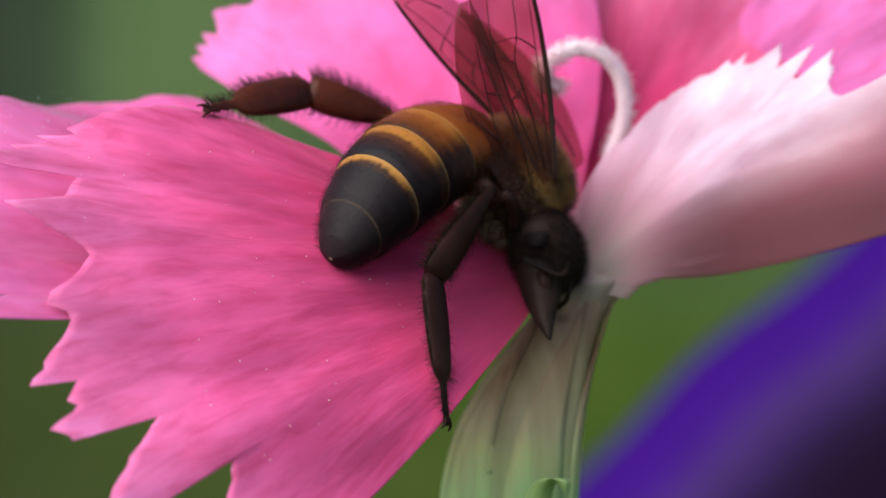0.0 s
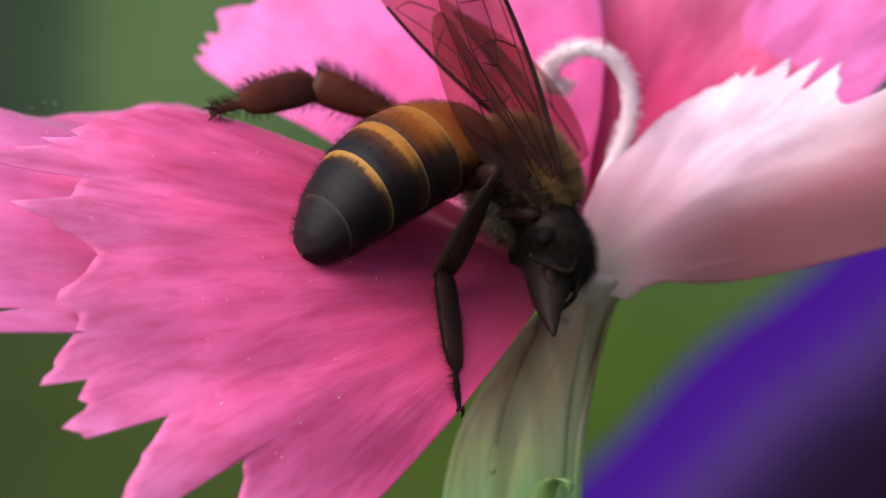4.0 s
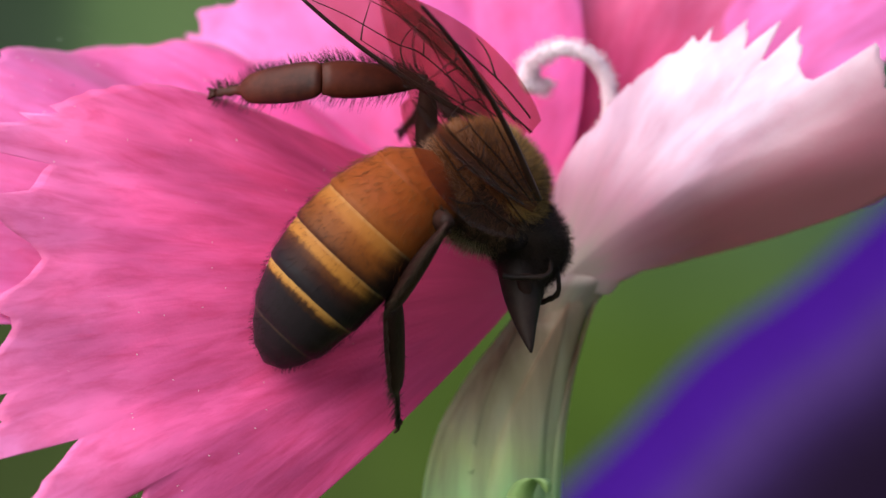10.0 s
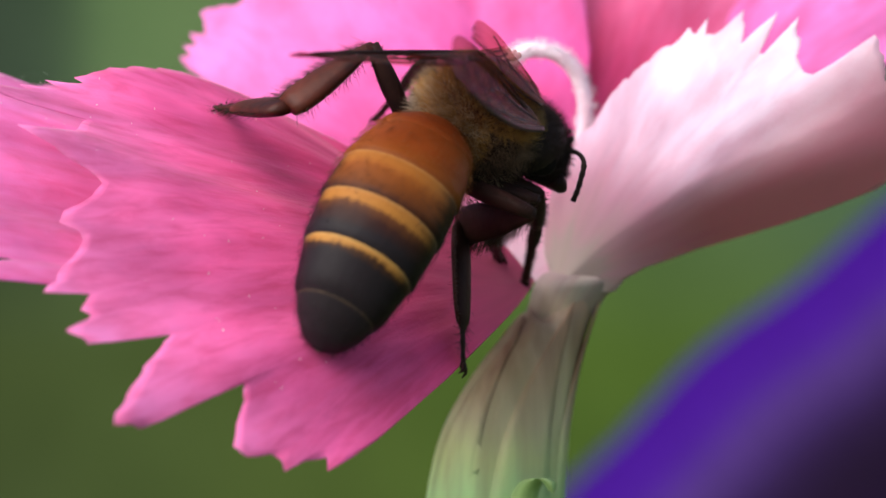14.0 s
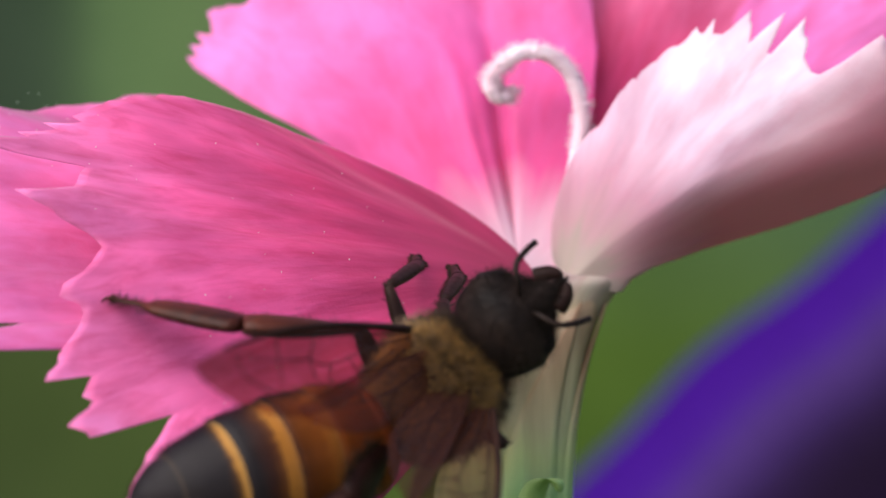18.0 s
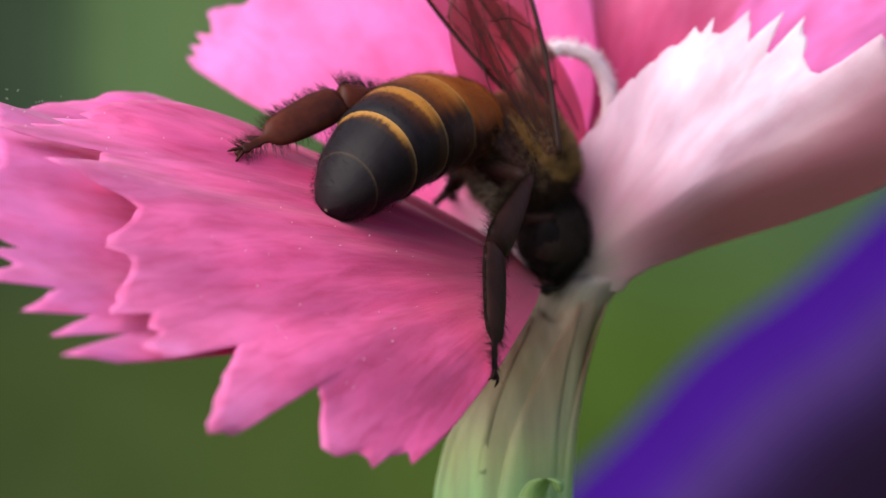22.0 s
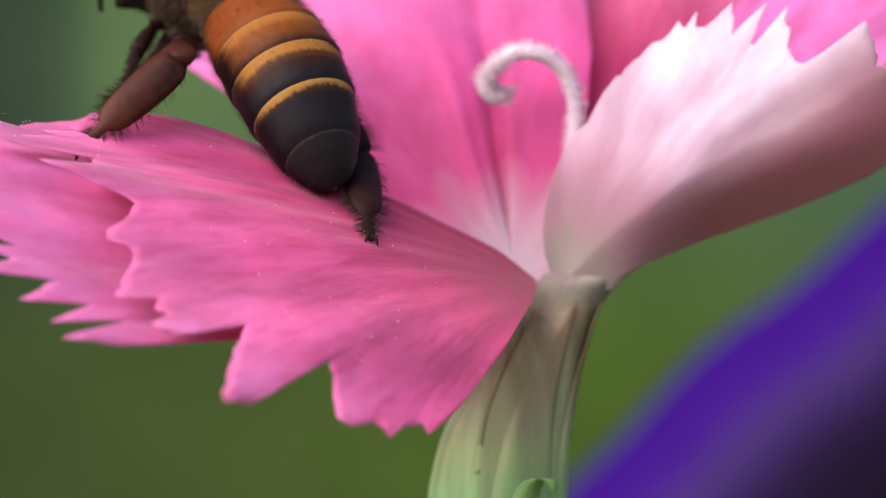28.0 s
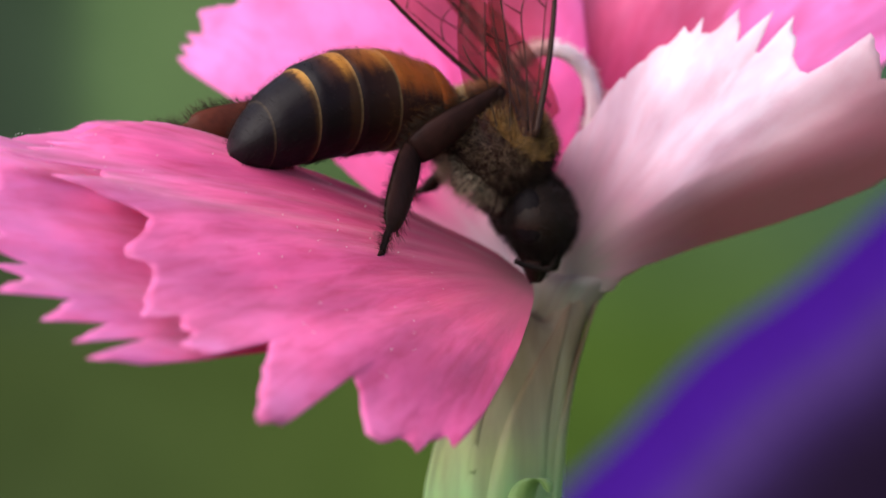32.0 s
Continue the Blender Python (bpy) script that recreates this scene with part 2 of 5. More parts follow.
def backdrop_material():
    """Distant planting, green on green in large soft masses."""
    m, n, l = material("distant_foliage")
    obj = node(n, l, "TexCoord").outputs["Object"]
    sep = node(n, l, "SeparateXYZ", i0=obj)
    across = node(n, l, "MapRange", i0=sep.outputs[0], i1=-0.13, i2=0.13).outputs[0]
    high = ramp(n, l, across, [(0.0, (0.055, 0.078, 0.053)), (0.09, (0.047, 0.073, 0.050)), (0.14, (0.150, 0.235, 0.098)), (0.22, (0.150, 0.228, 0.092)), (0.34, (0.094, 0.149, 0.064)), (0.8, (0.082, 0.133, 0.066)), (1.0, (0.063, 0.119, 0.086))], "B_SPLINE")
    low = ramp(n, l, across, [(0.0, (0.068, 0.092, 0.030)), (0.35, (0.077, 0.112, 0.028)), (0.6, (0.070, 0.120, 0.020)), (0.8, (0.074, 0.126, 0.021)), (1.0, (0.062, 0.096, 0.028))], "B_SPLINE")
    up = node(n, l, "MapRange", i0=sep.outputs[2], i1=-0.03, i2=0.04)
    blot = node(n, l, "TexNoise", Vector=obj, Scale=14.0, Detail=1.0)
    mask = node(n, l, "Math", {"operation": "MULTIPLY_ADD", "use_clamp": True}, i0=blot.outputs[0], i1=0.3, i2=up.outputs[0])
    back = node(n, l, "Math", {"operation": "SUBTRACT", "use_clamp": True}, i0=mask.outputs[0], i1=0.15)
    c = mix(n, l, "MIX", back.outputs[0], low, high)
    b2 = node(n, l, "TexNoise", Vector=obj, Scale=26.0, Detail=2.0)
    shade = ramp(n, l, b2.outputs[0], [(0.3, (0.800, 0.820, 0.800)), (0.7, (1.12, 1.10, 1.1))])
    c = mix(n, l, "MULTIPLY", 0.7, c, shade)
    s = node(n, l, "BsdfDiffuse", Color=c)
    finish(n, l, s.outputs[0])
    return m


bm = bmesh.new()
cols = []
for i in range(41):
    a = radians(-70 + 3.5 * i)
    cols.append([bm.verts.new((0.62 * math.sin(a), 0.62 * math.cos(a) - 0.0, z)) for z in (-0.30, -0.1, 0.1, 0.35)])
for i in range(40):
    for j in range(3):
        bm.faces.new((cols[i][j], cols[i + 1][j], cols[i + 1][j + 1], cols[i][j + 1]))
backdrop = tagged(part("backdrop", bm, backdrop_material(), None, "distant dark green garden foliage, thoroughly blurred"), kind="structure")


# ---- petals ----
def petal(name, parent, pivot, e1, e2, profile, material, height, bend=None, cells=26, thick=0.10, root=0.0, label="", fine=3.0, scale=1.0):
    """A petal blade: a fan of rays (angle, reach in mm) from its root, lifted by height(r, angle, share) and closed to a thin skin."""
    e1, e2 = Vector(e1), Vector(e2)
    profile = [(a, r * scale) for a, r in profile]
    up = e1.cross(e2)
    angles, reach = [], []
    wear = random.Random(len(profile))
    for (a0, r0), (a1, r1) in zip(profile, profile[1:]):
        n = max(1, int(abs(a1 - a0) / 0.9 + abs(r1 - r0) / 0.9))
        for k in range(n):
            angles.append(a0 + (a1 - a0) * k / n)
            ragged = wear.uniform(-0.16, 0.10) if k and min(r0, r1) > 6 else 0.0
            reach.append(r0 + (r1 - r0) * k / n + ragged)
    angles.append(profile[-1][0])
    reach.append(profile[-1][1])
    lo, hi = min(angles), max(angles)
    near = [min(R for b, R in zip(angles, reach) if abs(b - a) < 4.0) for a in angles]
    inner = []
    for a in angles:
        w = [(k, math.exp(-((b - a) / 2.5) ** 2)) for b, k in zip(angles, near)]
        inner.append(0.86 * sum(k * q for k, q in w) / sum(q for k, q in w))
    core = int(cells * 0.7)

    def place(a, r):
        w = (a - lo) / (hi - lo)
        aa = radians(a + (bend(r, w) if bend else 0.0))
        return (e1 * math.cos(aa) + e2 * math.sin(aa)) * r + up * height(r, a, w)

    bm = bmesh.new()
    uv = bm.loops.layers.uv.verify()
    faces = []
    for sheet in (0.5, -0.5):
        grid = []
        for a, R, I in zip(angles, reach, inner):
            col = []
            I = min(I, 0.9 * R)
            for j in range(cells + 1):
                r = I * j / core if j <= core else I + (R - I) * (j - core) / (cells - core)
                p = place(a, max(r, 1e-3))
                q = place(a, max(r, 1e-3) + 0.02) - p
                s = place(a + 0.3, max(r, 0.4)) - place(a, max(r, 0.4))
                nn = q.cross(s)
                nn = nn.normalized() if nn.length > 1e-9 else up
                edge = min(1.0, 4.0 * (1 - j / cells) + 0.15)
                col.append((bm.verts.new((p + nn * thick * sheet * edge) * MM), (a - lo) / (hi - lo), r))
            grid.append(col)
        for i in range(len(grid) - 1):
            for j in range(cells):
                q = [grid[i][j], grid[i + 1][j], grid[i + 1][j + 1], grid[i][j + 1]]
                if sheet < 0:
                    q.reverse()
                f = bm.faces.new([v[0] for v in q])
                for lp, v in zip(f.loops, q):
                    lp[uv].uv = (v[1], v[2])
        faces.append(grid)
    top, low = faces
    rim = [(i, cells) for i in range(len(angles))]
    rim = [(0, j) for j in range(cells)] + rim + [(len(angles) - 1, j) for j in range(cells - 1, -1, -1)]
    for (i, j), (k, m) in zip(rim, rim[1:]):
        f = bm.faces.new((top[i][j][0], top[k][m][0], low[k][m][0], low[i][j][0]))
        for lp, v in zip(f.loops, (top[i][j], top[k][m], low[k][m], low[i][j])):
            lp[uv].uv = (v[1], v[2])
    bmesh.ops.recalc_face_normals(bm, faces=bm.faces)
    return part(name, bm, material, parent, label, at=pivot)


ROOT = Vector((0.0042, 0.002, GROUND_Z))
flower = holder("garden_pink", ROOT, "pink fringed garden pink in full bloom on its stalk", "flower")
THROAT = spot(957, 498) - ROOT
FRONT_1, FRONT_2 = (-0.7062, -0.7080, 0.0), (0.5059, -0.5047, -0.6995)


def ripple(r, a, k, m, ph):
    return k * smooth(4, 15, r) * math.sin(radians(a) * m + ph + 0.25 * r)


def front_height(r, a):
    """Arched along its length; the upper lobes bend away behind a soft crease."""
    arch = 0.8 * math.sin(math.pi * min(1.0, r / 17.5)) - 0.25 * smooth(-12, -32, a) * smooth(4, 14, r)
    crease = -0.30 * smooth(-29, -41, a) * smooth(1, 4, r) * smooth(11, 6, r)
    tear = 0.2 * smooth(-11, -16, a) * smooth(-22, -17, a) * smooth(13.5, 17, r)
    furrow = 0.03 * math.sin(radians(a) * 41 + 1 + 0.2 * r) * smooth(3, 8, r) * smooth(18, 12, r)
    return arch + crease + tear + furrow + ripple(r, a, 0.20, 14, 0.4) - 0.0018 * r * r * smooth(5, 35, a)


front_petal = petal(
    "petal", flower, THROAT, FRONT_1, FRONT_2,
    [(-56, 1.5), (-52.3, 3.4), (-47.6, 5.3), (-43.8, 7.2), (-40.9, 9.1), (-38.6, 10.9), (-36.2, 12.7), (-33.0, 14.2), (-30.0, 15.2), (-28.4, 15.7), (-27.9, 15.4), (-26.8, 16.5), (-26.3, 16.1), (-24.9, 17.2), (-24.4, 16.9), (-23.2, 18.3), (-22.2, 18.6), (-21.8, 17.0), (-21.6, 15.3), (-20.6, 15.5), (-17.6, 15.9), (-16.8, 16.6), (-16.0, 17.7),
     (-15.0, 17.2), (-12.5, 16.2), (-9.9, 15.5), (-8.2, 15.9), (-6.4, 16.8), (-5.2, 17.0), (-4.2, 16.5), (-2.1, 16.7), (0.4, 17.6), (2.7, 18.4), (3.1, 17.0), (4.9, 17.6), (5.6, 17.4), (7.3, 18.6), (8.3, 18.2), (8.9, 18.2), (9.7, 15.6),
     (15.4, 18.7), (16.2, 18.9), (16.6, 18.4), (17.2, 18.2), (17.5, 14.6), (22.2, 15.95), (23.7, 15.8), (24.8, 15.1), (27.0, 15.1), (27.5, 14.3), (28.7, 13.7), (29.9, 14.05), (30.7, 13.1), (31.3, 12.1), (31.8, 10.5), (32.6, 8.0)],
    PINK, lambda r, a, w: front_height(r, a),
    bend=lambda r, w: 9.0 * math.exp(-r / 3.0) * max(0.0, (w - 0.4) / 0.6) - 8.0 * (1 - w) ** 3 * smooth(7, 2, r), label="pink front petal with a slit and a deeply toothed edge")
side_petal = petal(
    "petal", flower, THROAT, FRONT_1, FRONT_2,
    [(-57, 5.0), (-55, 8.5), (-53, 11.2), (-50.5, 13.2), (-47, 14.6), (-43, 15.5), (-39, 16.3), (-34, 17.3), (-30, 17.9), (-27, 18.0), (-23.6, 18.4), (-18, 18.3), (-15, 19.8), (-12.6, 19.8), (-11, 19.0), (-9.6, 19.9), (-7.4, 18.7), (-6.9, 20.0), (-5.2, 19.3),
     (-2.3, 20.9), (-1.6, 18.6), (1.0, 20.4), (1.7, 18.2), (3.9, 20.2), (4.4, 17.6), (6.2, 20.5), (7.0, 19.7), (8.0, 19.1), (9.0, 17.2), (11, 12.0)],
    PINK_SIDE, lambda r, a, w: ripple(r, a, 0.18, 11, 2.0) + 0.06 * math.sin(radians(a) * 37 + 0.15 * r) * smooth(3, 9, r) - 0.38 - 0.038 * r * smooth(-21, 6, a) - 0.028 * max(0.0, r - 11) ** 2 * smooth(-26, -46, a), bend=lambda r, w: -10.0 * math.exp(-r / 3.0) * (1 - w), label="pink side petal with a toothed edge, half hidden")

back_petal = petal(
    "petal", flower, spot(925, 492, 2.4) - ROOT, (1, 0, 0), (0, 0.36, 0.933),
    [(-12, 1.5), (10, 1.6), (30, 1.7), (42, 2.0), (55, 2.6), (64, 4.5), (71, 7.0), (76, 9.5), (79, 11.0), (82, 12.6), (88, 13.1), (91, 12.3), (96, 13.4), (101, 12.6), (107, 13.7), (112, 12.9), (118, 13.9), (123, 13.2), (128, 14.0), (132, 13.2), (136.5, 13.9), (138.5, 13.2), (139.6, 13.7), (140.4, 13.2), (141.4, 13.6), (142.0, 13.15), (143.0, 13.45), (143.8, 12.9), (144.2, 11.0), (144.6, 8.0), (146, 5.0)],
    PINK_BACK, lambda r, a, w: -0.022 * r * r * (w - 0.5) ** 2 * 4 * 0.35 + ripple(r, a, 0.16, 12, 0.7) - 0.55 * math.exp(-((a - 95 - 0.3 * r) / 3.2) ** 2) * smooth(0.5, 3.5, r) * smooth(12, 6, r) + 0.22 * math.exp(-((a - 108) / 3.0) ** 2) * smooth(1, 4, r) * smooth(11, 6, r),
    bend=lambda r, w: w * (9.0 * math.exp(-r / 2.6) - 2.2 * math.exp(-((r - 8.0) / 2.0) ** 2)), scale=1.045, label="pale pink upright back petal with magenta veins")
far_petal = petal(
    "petal", flower, spot(990, 480, 4.0) - ROOT, (1, 0, 0), (0, 0.42, 0.907),
    [(38.5, 9.3), (41, 13.0), (44, 13.5), (46, 12.9), (50, 14.0), (53, 13.1), (57, 14.0), (61, 13.2), (66, 13.9), (70, 13.0), (75, 13.6), (80, 12.6), (86, 13.2), (92, 12.5), (100, 12.0), (108, 9.0), (116, 5.0)],
    PINK_DEEP, lambda r, a, w: 0.012 * r * r * (w - 0.5) + ripple(r, a, 0.18, 13, 1.9), scale=1.06, label="deep pink upright far petal")
far_lobe = petal(
    "petal_lobe", flower, spot(990, 480, 4.8) - ROOT, (1, 0, 0), (0, 0.42, 0.907),
    [(27, 8.0), (30, 11.8), (32.5, 12.8), (34.5, 14.6), (37, 16.4), (41, 17.8), (46, 18.2), (52, 17.4), (58, 15.0), (63, 10.0)],
    PINK_BACK, lambda r, a, w: 0.2 * math.sin(r * 0.7), label="paler side lobe of the far petal")
RIGHT_PIVOT = spot(1000, 510, 0.4)


def right_height(r, a, w):
    """Keel nearest the lens, the lower flank turned under, the upper flank rising and leaning back."""
    keel = 43 - 11 * smooth(2, 10, r)
    under = min(2.4, max(0.0, keel - a) / 20.0) * (0.15 + 0.85 * smooth(0.8, 5.0, r))
    over = max(0.0, a - keel) / 45.0
    return smooth(0, 5, r) * (1.4 + 0.10 * r) - under ** 1.5 * (0.55 + 0.32 * r) - over ** 1.6 * (0.5 + 0.34 * r) + 0.10 * smooth(4, 10, r) * math.sin(radians(a) * 24 + r * 0.4)


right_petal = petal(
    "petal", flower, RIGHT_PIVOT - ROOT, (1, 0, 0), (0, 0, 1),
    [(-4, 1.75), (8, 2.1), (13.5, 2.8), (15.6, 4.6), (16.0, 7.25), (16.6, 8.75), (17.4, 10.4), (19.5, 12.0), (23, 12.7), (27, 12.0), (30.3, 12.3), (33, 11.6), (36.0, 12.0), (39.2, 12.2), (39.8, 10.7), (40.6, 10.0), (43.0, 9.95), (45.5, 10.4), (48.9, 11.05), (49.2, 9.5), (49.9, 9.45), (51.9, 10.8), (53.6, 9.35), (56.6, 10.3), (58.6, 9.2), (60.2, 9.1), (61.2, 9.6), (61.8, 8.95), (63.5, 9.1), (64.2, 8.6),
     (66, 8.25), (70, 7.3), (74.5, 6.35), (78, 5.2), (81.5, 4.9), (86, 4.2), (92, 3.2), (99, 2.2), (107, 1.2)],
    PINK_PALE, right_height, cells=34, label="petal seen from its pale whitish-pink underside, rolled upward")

POLLEN = skin_material("pollen", (0.80, 0.76, 0.70), (0.95, 0.92, 0.88), 4000.0, 0.4)


def pollen(parent, e1, e2, lo, hi, r0, r1, count, seed, height, name="pollen", skin=POLLEN, label="scattered pale pollen grains"):
    """Loose pale pollen grains lying on a petal."""
    rnd = random.Random(seed)
    e1, e2 = Vector(e1), Vector(e2)
    up = e1.cross(e2)
    bm = bmesh.new()
    for _ in range(count):
        a, r, g = radians(rnd.uniform(lo, hi)), math.sqrt(rnd.uniform(r0 * r0, r1 * r1)), rnd.uniform(0.010, 0.022) * MM
        p = ((e1 * math.cos(a) + e2 * math.sin(a)) * r + up * (height(r, math.degrees(a)) + 0.07)) * MM
        bmesh.ops.create_icosphere(bm, subdivisions=1, radius=g, matrix=Matrix.Translation(p))
    return part(name, bm, skin, parent, label, kind="stuff")


pollen(front_petal, FRONT_1, FRONT_2, -36, 20, 6, 15.5, 48, 21, front_height)
pollen(side_petal, FRONT_1, FRONT_2, -44, -20, 7, 17.5, 60, 22, lambda r, a: ripple(r, a, 0.18, 11, 2.0) - 0.35 - 0.028 * max(0.0, r - 11) ** 2 * smooth(-26, -46, a))

SPECK = skin_material("dark_speck", (0.02, 0.015, 0.012), (0.05, 0.03, 0.02), 3000.0, 0.7)
pollen(side_petal, FRONT_1, FRONT_2, -40, -22, 11, 17, 5, 27, lambda r, a: ripple(r, a, 0.18, 11, 2.0) - 0.35 - 0.028 * max(0.0, r - 11) ** 2 * smooth(-26, -46, a), "speck", SPECK, "tiny dark specks of dirt")

# style, curled like a crook, with fine papillae
STYLE_PIVOT = spot(1002, 485, 1.9)
way = spline([(1000, 500, 0.9), (1004, 420, 0.8), (1012, 330, 0.6), (1026, 250, 0.4), (1028, 190, 0.2), (1008, 130, 0.0), (968, 97, -0.2), (922, 95, -0.3), (884, 116, -0.3), (866, 148, -0.25), (880, 174, -0.1), (902, 166, 0.1), (900, 154, 0.15)], 72)
way = [spot(x, y, d + 1.6 + 0.6 * smooth(480, 100, y)) - STYLE_PIVOT for x, y, d in way]
bm = bmesh.new()
tube(bm, way, [MM * (0.27 - 0.05 * i / 71) for i in range(71)] + [MM * 0.12], sides=12)
pistil = part("style", bm, STYLE, flower, "curled white style with fine papillae", at=STYLE_PIVOT - ROOT)
bm = bmesh.new()
rnd = random.Random(3)
roots = []
for i in range(16, 68):
    d = (way[i + 1] - way[i]).normalized()
    for k in range(22):
        o = Vector((rnd.gauss(0, 1), rnd.gauss(0, 1), rnd.gauss(0, 1)))
        o = (o - d * o.dot(d)).normalized()
        if o.dot(Vector((0.5, 0, 0.8))) > -0.5:
            roots.append((way[i].lerp(way[i + 1], rnd.random()) + o * MM * 0.23, o))
hairs(bm, roots, 0.27 * MM, 0.022 * MM, 0.2, rnd=rnd)
part("papillae", bm, STYLE, pistil, kind="stuff")


# calyx tube, sepal teeth, petal claws, bracts, stalk
def calyx_material(name, tint, brown_most):
    m, n, l = material(name)
    tc = node(n, l, "TexCoord")
    sep = node(n, l, "SeparateXYZ", i0=tc.outputs["Object"])
    st = node(n, l, "Mapping", Vector=tc.outputs["Object"])
    st.inputs["Scale"].default_value = (1500, 1500, 90)
    streak = node(n, l, "TexNoise", Vector=st.outputs[0], Scale=1.0, Detail=5.0)
    st2 = node(n, l, "Mapping", Vector=tc.outputs["Object"])
    st2.inputs["Scale"].default_value = (420, 420, 60)
    wide = node(n, l, "TexNoise", Vector=st2.outputs[0], Scale=1.0, Detail=3.0)
    hgt = node(n, l, "Math", {"operation": "MULTIPLY_ADD"}, i0=wide.outputs[0], i1=0.0024, i2=sep.outputs[2])
    base = ramp(n, l, node(n, l, "MapRange", i0=hgt.outputs[0], i1=-0.0058, i2=0.0017).outputs[0],
                [(0.0, (0.48, 0.76, 0.38)), (0.20, (0.60, 0.82, 0.42)), (0.36, (0.72, 0.78, 0.40)), (0.52, (0.76, 0.69, 0.45)), (0.72, (0.72, 0.57, 0.38)), (0.88, (0.68, 0.50, 0.37)), (1.0, (0.64, 0.47, 0.40))])
    dark = ramp(n, l, streak.outputs[0], [(0.36, (0.74, 0.68, 0.60)), (0.62, (1.1, 1.1, 1.05))])
    c = mix(n, l, "MULTIPLY", 0.6, base, dark)
    st3 = node(n, l, "Mapping", Vector=tc.outputs["Object"])
    st3.inputs["Scale"].default_value = (900, 900, 110)
    stain = node(n, l, "TexNoise", Vector=st3.outputs[0], Scale=1.0, Detail=3.0)
    upper = node(n, l, "MapRange", i0=sep.outputs[2], i1=-0.0040, i2=-0.0008)
    brown = node(n, l, "Math", {"operation": "MULTIPLY"}, i0=upper.outputs[0], i1=ramp(n, l, stain.outputs[0], [(0.46, (0, 0, 0)), (0.62, (brown_most, brown_most, brown_most))]))
    c = mix(n, l, "MIX", brown.outputs[0], c, (0.40, 0.25, 0.16))
    c = mix(n, l, "MULTIPLY", upper.outputs[0], c, tint)
    bump = node(n, l, "Bump", Strength=0.6, Distance=0.00012, Height=streak.outputs[0])
    s = node(n, l, "BsdfPrincipled", Base_Color=c, Roughness=0.5, Normal=bump.outputs[0])
    s.inputs["Specular IOR Level"].default_value = 0.35
    t = node(n, l, "BsdfTranslucent", Color=c)
    finish(n, l, node(n, l, "MixShader", i0=0.42, i1=s.outputs[0], i2=t.outputs[0]).outputs[0])
    return m


CALYX = calyx_material("calyx", (0.84, 0.86, 0.78), 0.6)
CALYX_TOOTH = calyx_material("calyx_tooth_skin", (0.76, 0.68, 0.60), 0.9)
GREEN = skin_material("stalk_green", (0.24, 0.38, 0.12), (0.40, 0.54, 0.22), 260.0, 0.5, stretch=(3, 3, 0.5))
CLAW = petal_material("petal_claw", [(0.00, (0.48, 0.43, 0.24)), (0.38, (0.43, 0.34, 0.23)), (0.56, (0.43, 0.36, 0.30)), (0.74, (0.44, 0.35, 0.32)), (1.00, (0.48, 0.34, 0.35))], (0.36, 0.22, 0.19), 0.5, 0.25, 1.0)
CAL_AT = spot(950, 560, 0.6)


def loft(rows, count, sides, depth, lobed=0.0, squash=1.0):
    """Rows of (height in the picture, left edge, right edge); a round tube that follows them."""
    pts = spline([(y, l, r) for y, l, r in rows], count)
    bm = bmesh.new()
    uv = bm.loops.layers.uv.verify()
    rings = []
    for y, l, r in pts:
        c, w = spot((l + r) / 2, y, depth), abs(r - l) / 2 / PX * MM
        rings.append([bm.verts.new(c - CAL_AT + Vector((math.cos(a) * w, -math.sin(a) * w * squash, 0)) * (1 + lobed * math.cos(a * 10))) for a in (2 * math.pi * k / sides for k in range(sides))])
    for i in range(count - 1):
        for k in range(sides):
            q = (k + 1) % sides
            f = bm.faces.new((rings[i][k], rings[i + 1][k], rings[i + 1][q], rings[i][q]))
            for lp, (a, b) in zip(f.loops, ((k, i), (k, i + 1), (k + 1, i + 1), (k + 1, i))):
                lp[uv].uv = (a / sides, 1 - b / (count - 1))
    bmesh.ops.recalc_face_normals(bm, faces=bm.faces)
    return bm


TUBE = [(528, 966, 1062), (546, 944, 1060), (575, 914, 1053), (600, 898, 1047), (640, 866, 1038), (700, 826, 1028), (760, 796, 1020), (820, 778, 1016), (900, 766, 1012), (1050, 768, 1008), (1250, 790, 985), (1400, 830, 940)]
calyx_mesh = loft(TUBE, 70, 60, 0.8, 0.010)
for v in calyx_mesh.verts:     # the rim falls between its five teeth
    a = math.atan2(-v.co.y, v.co.x)
    v.co.z -= 0.5 * MM * smooth(-0.9 * MM, 0.55 * MM, v.co.z) * (0.5 - 0.5 * math.cos(5 * (a - 1.45))) ** 0.8
calyx = part("calyx", calyx_mesh, CALYX, flower, "ribbed pale green calyx tube browning towards its rim", at=CAL_AT - ROOT)
claw_mesh = loft([(474, 1006, 1080), (480, 988, 1096), (488, 972, 1114), (504, 958, 1106), (522, 952, 1090), (545, 946, 1073), (570, 932, 1057), (600, 905, 1042), (660, 870, 1020)], 30, 40, 0.95)
for v in claw_mesh.verts:      # the petal bases lean back above the calyx rim
    v.co.y += MM * (0.5 * max(0.0, min(1.0, (v.co.z * PX / MM + 60) / 180)) + 1.0 * smooth(60, 112, v.co.z * PX / MM))
claw = part("petal_claw", claw_mesh, CLAW, flower, "whitish narrow petal bases in the calyx mouth", at=CAL_AT - ROOT)


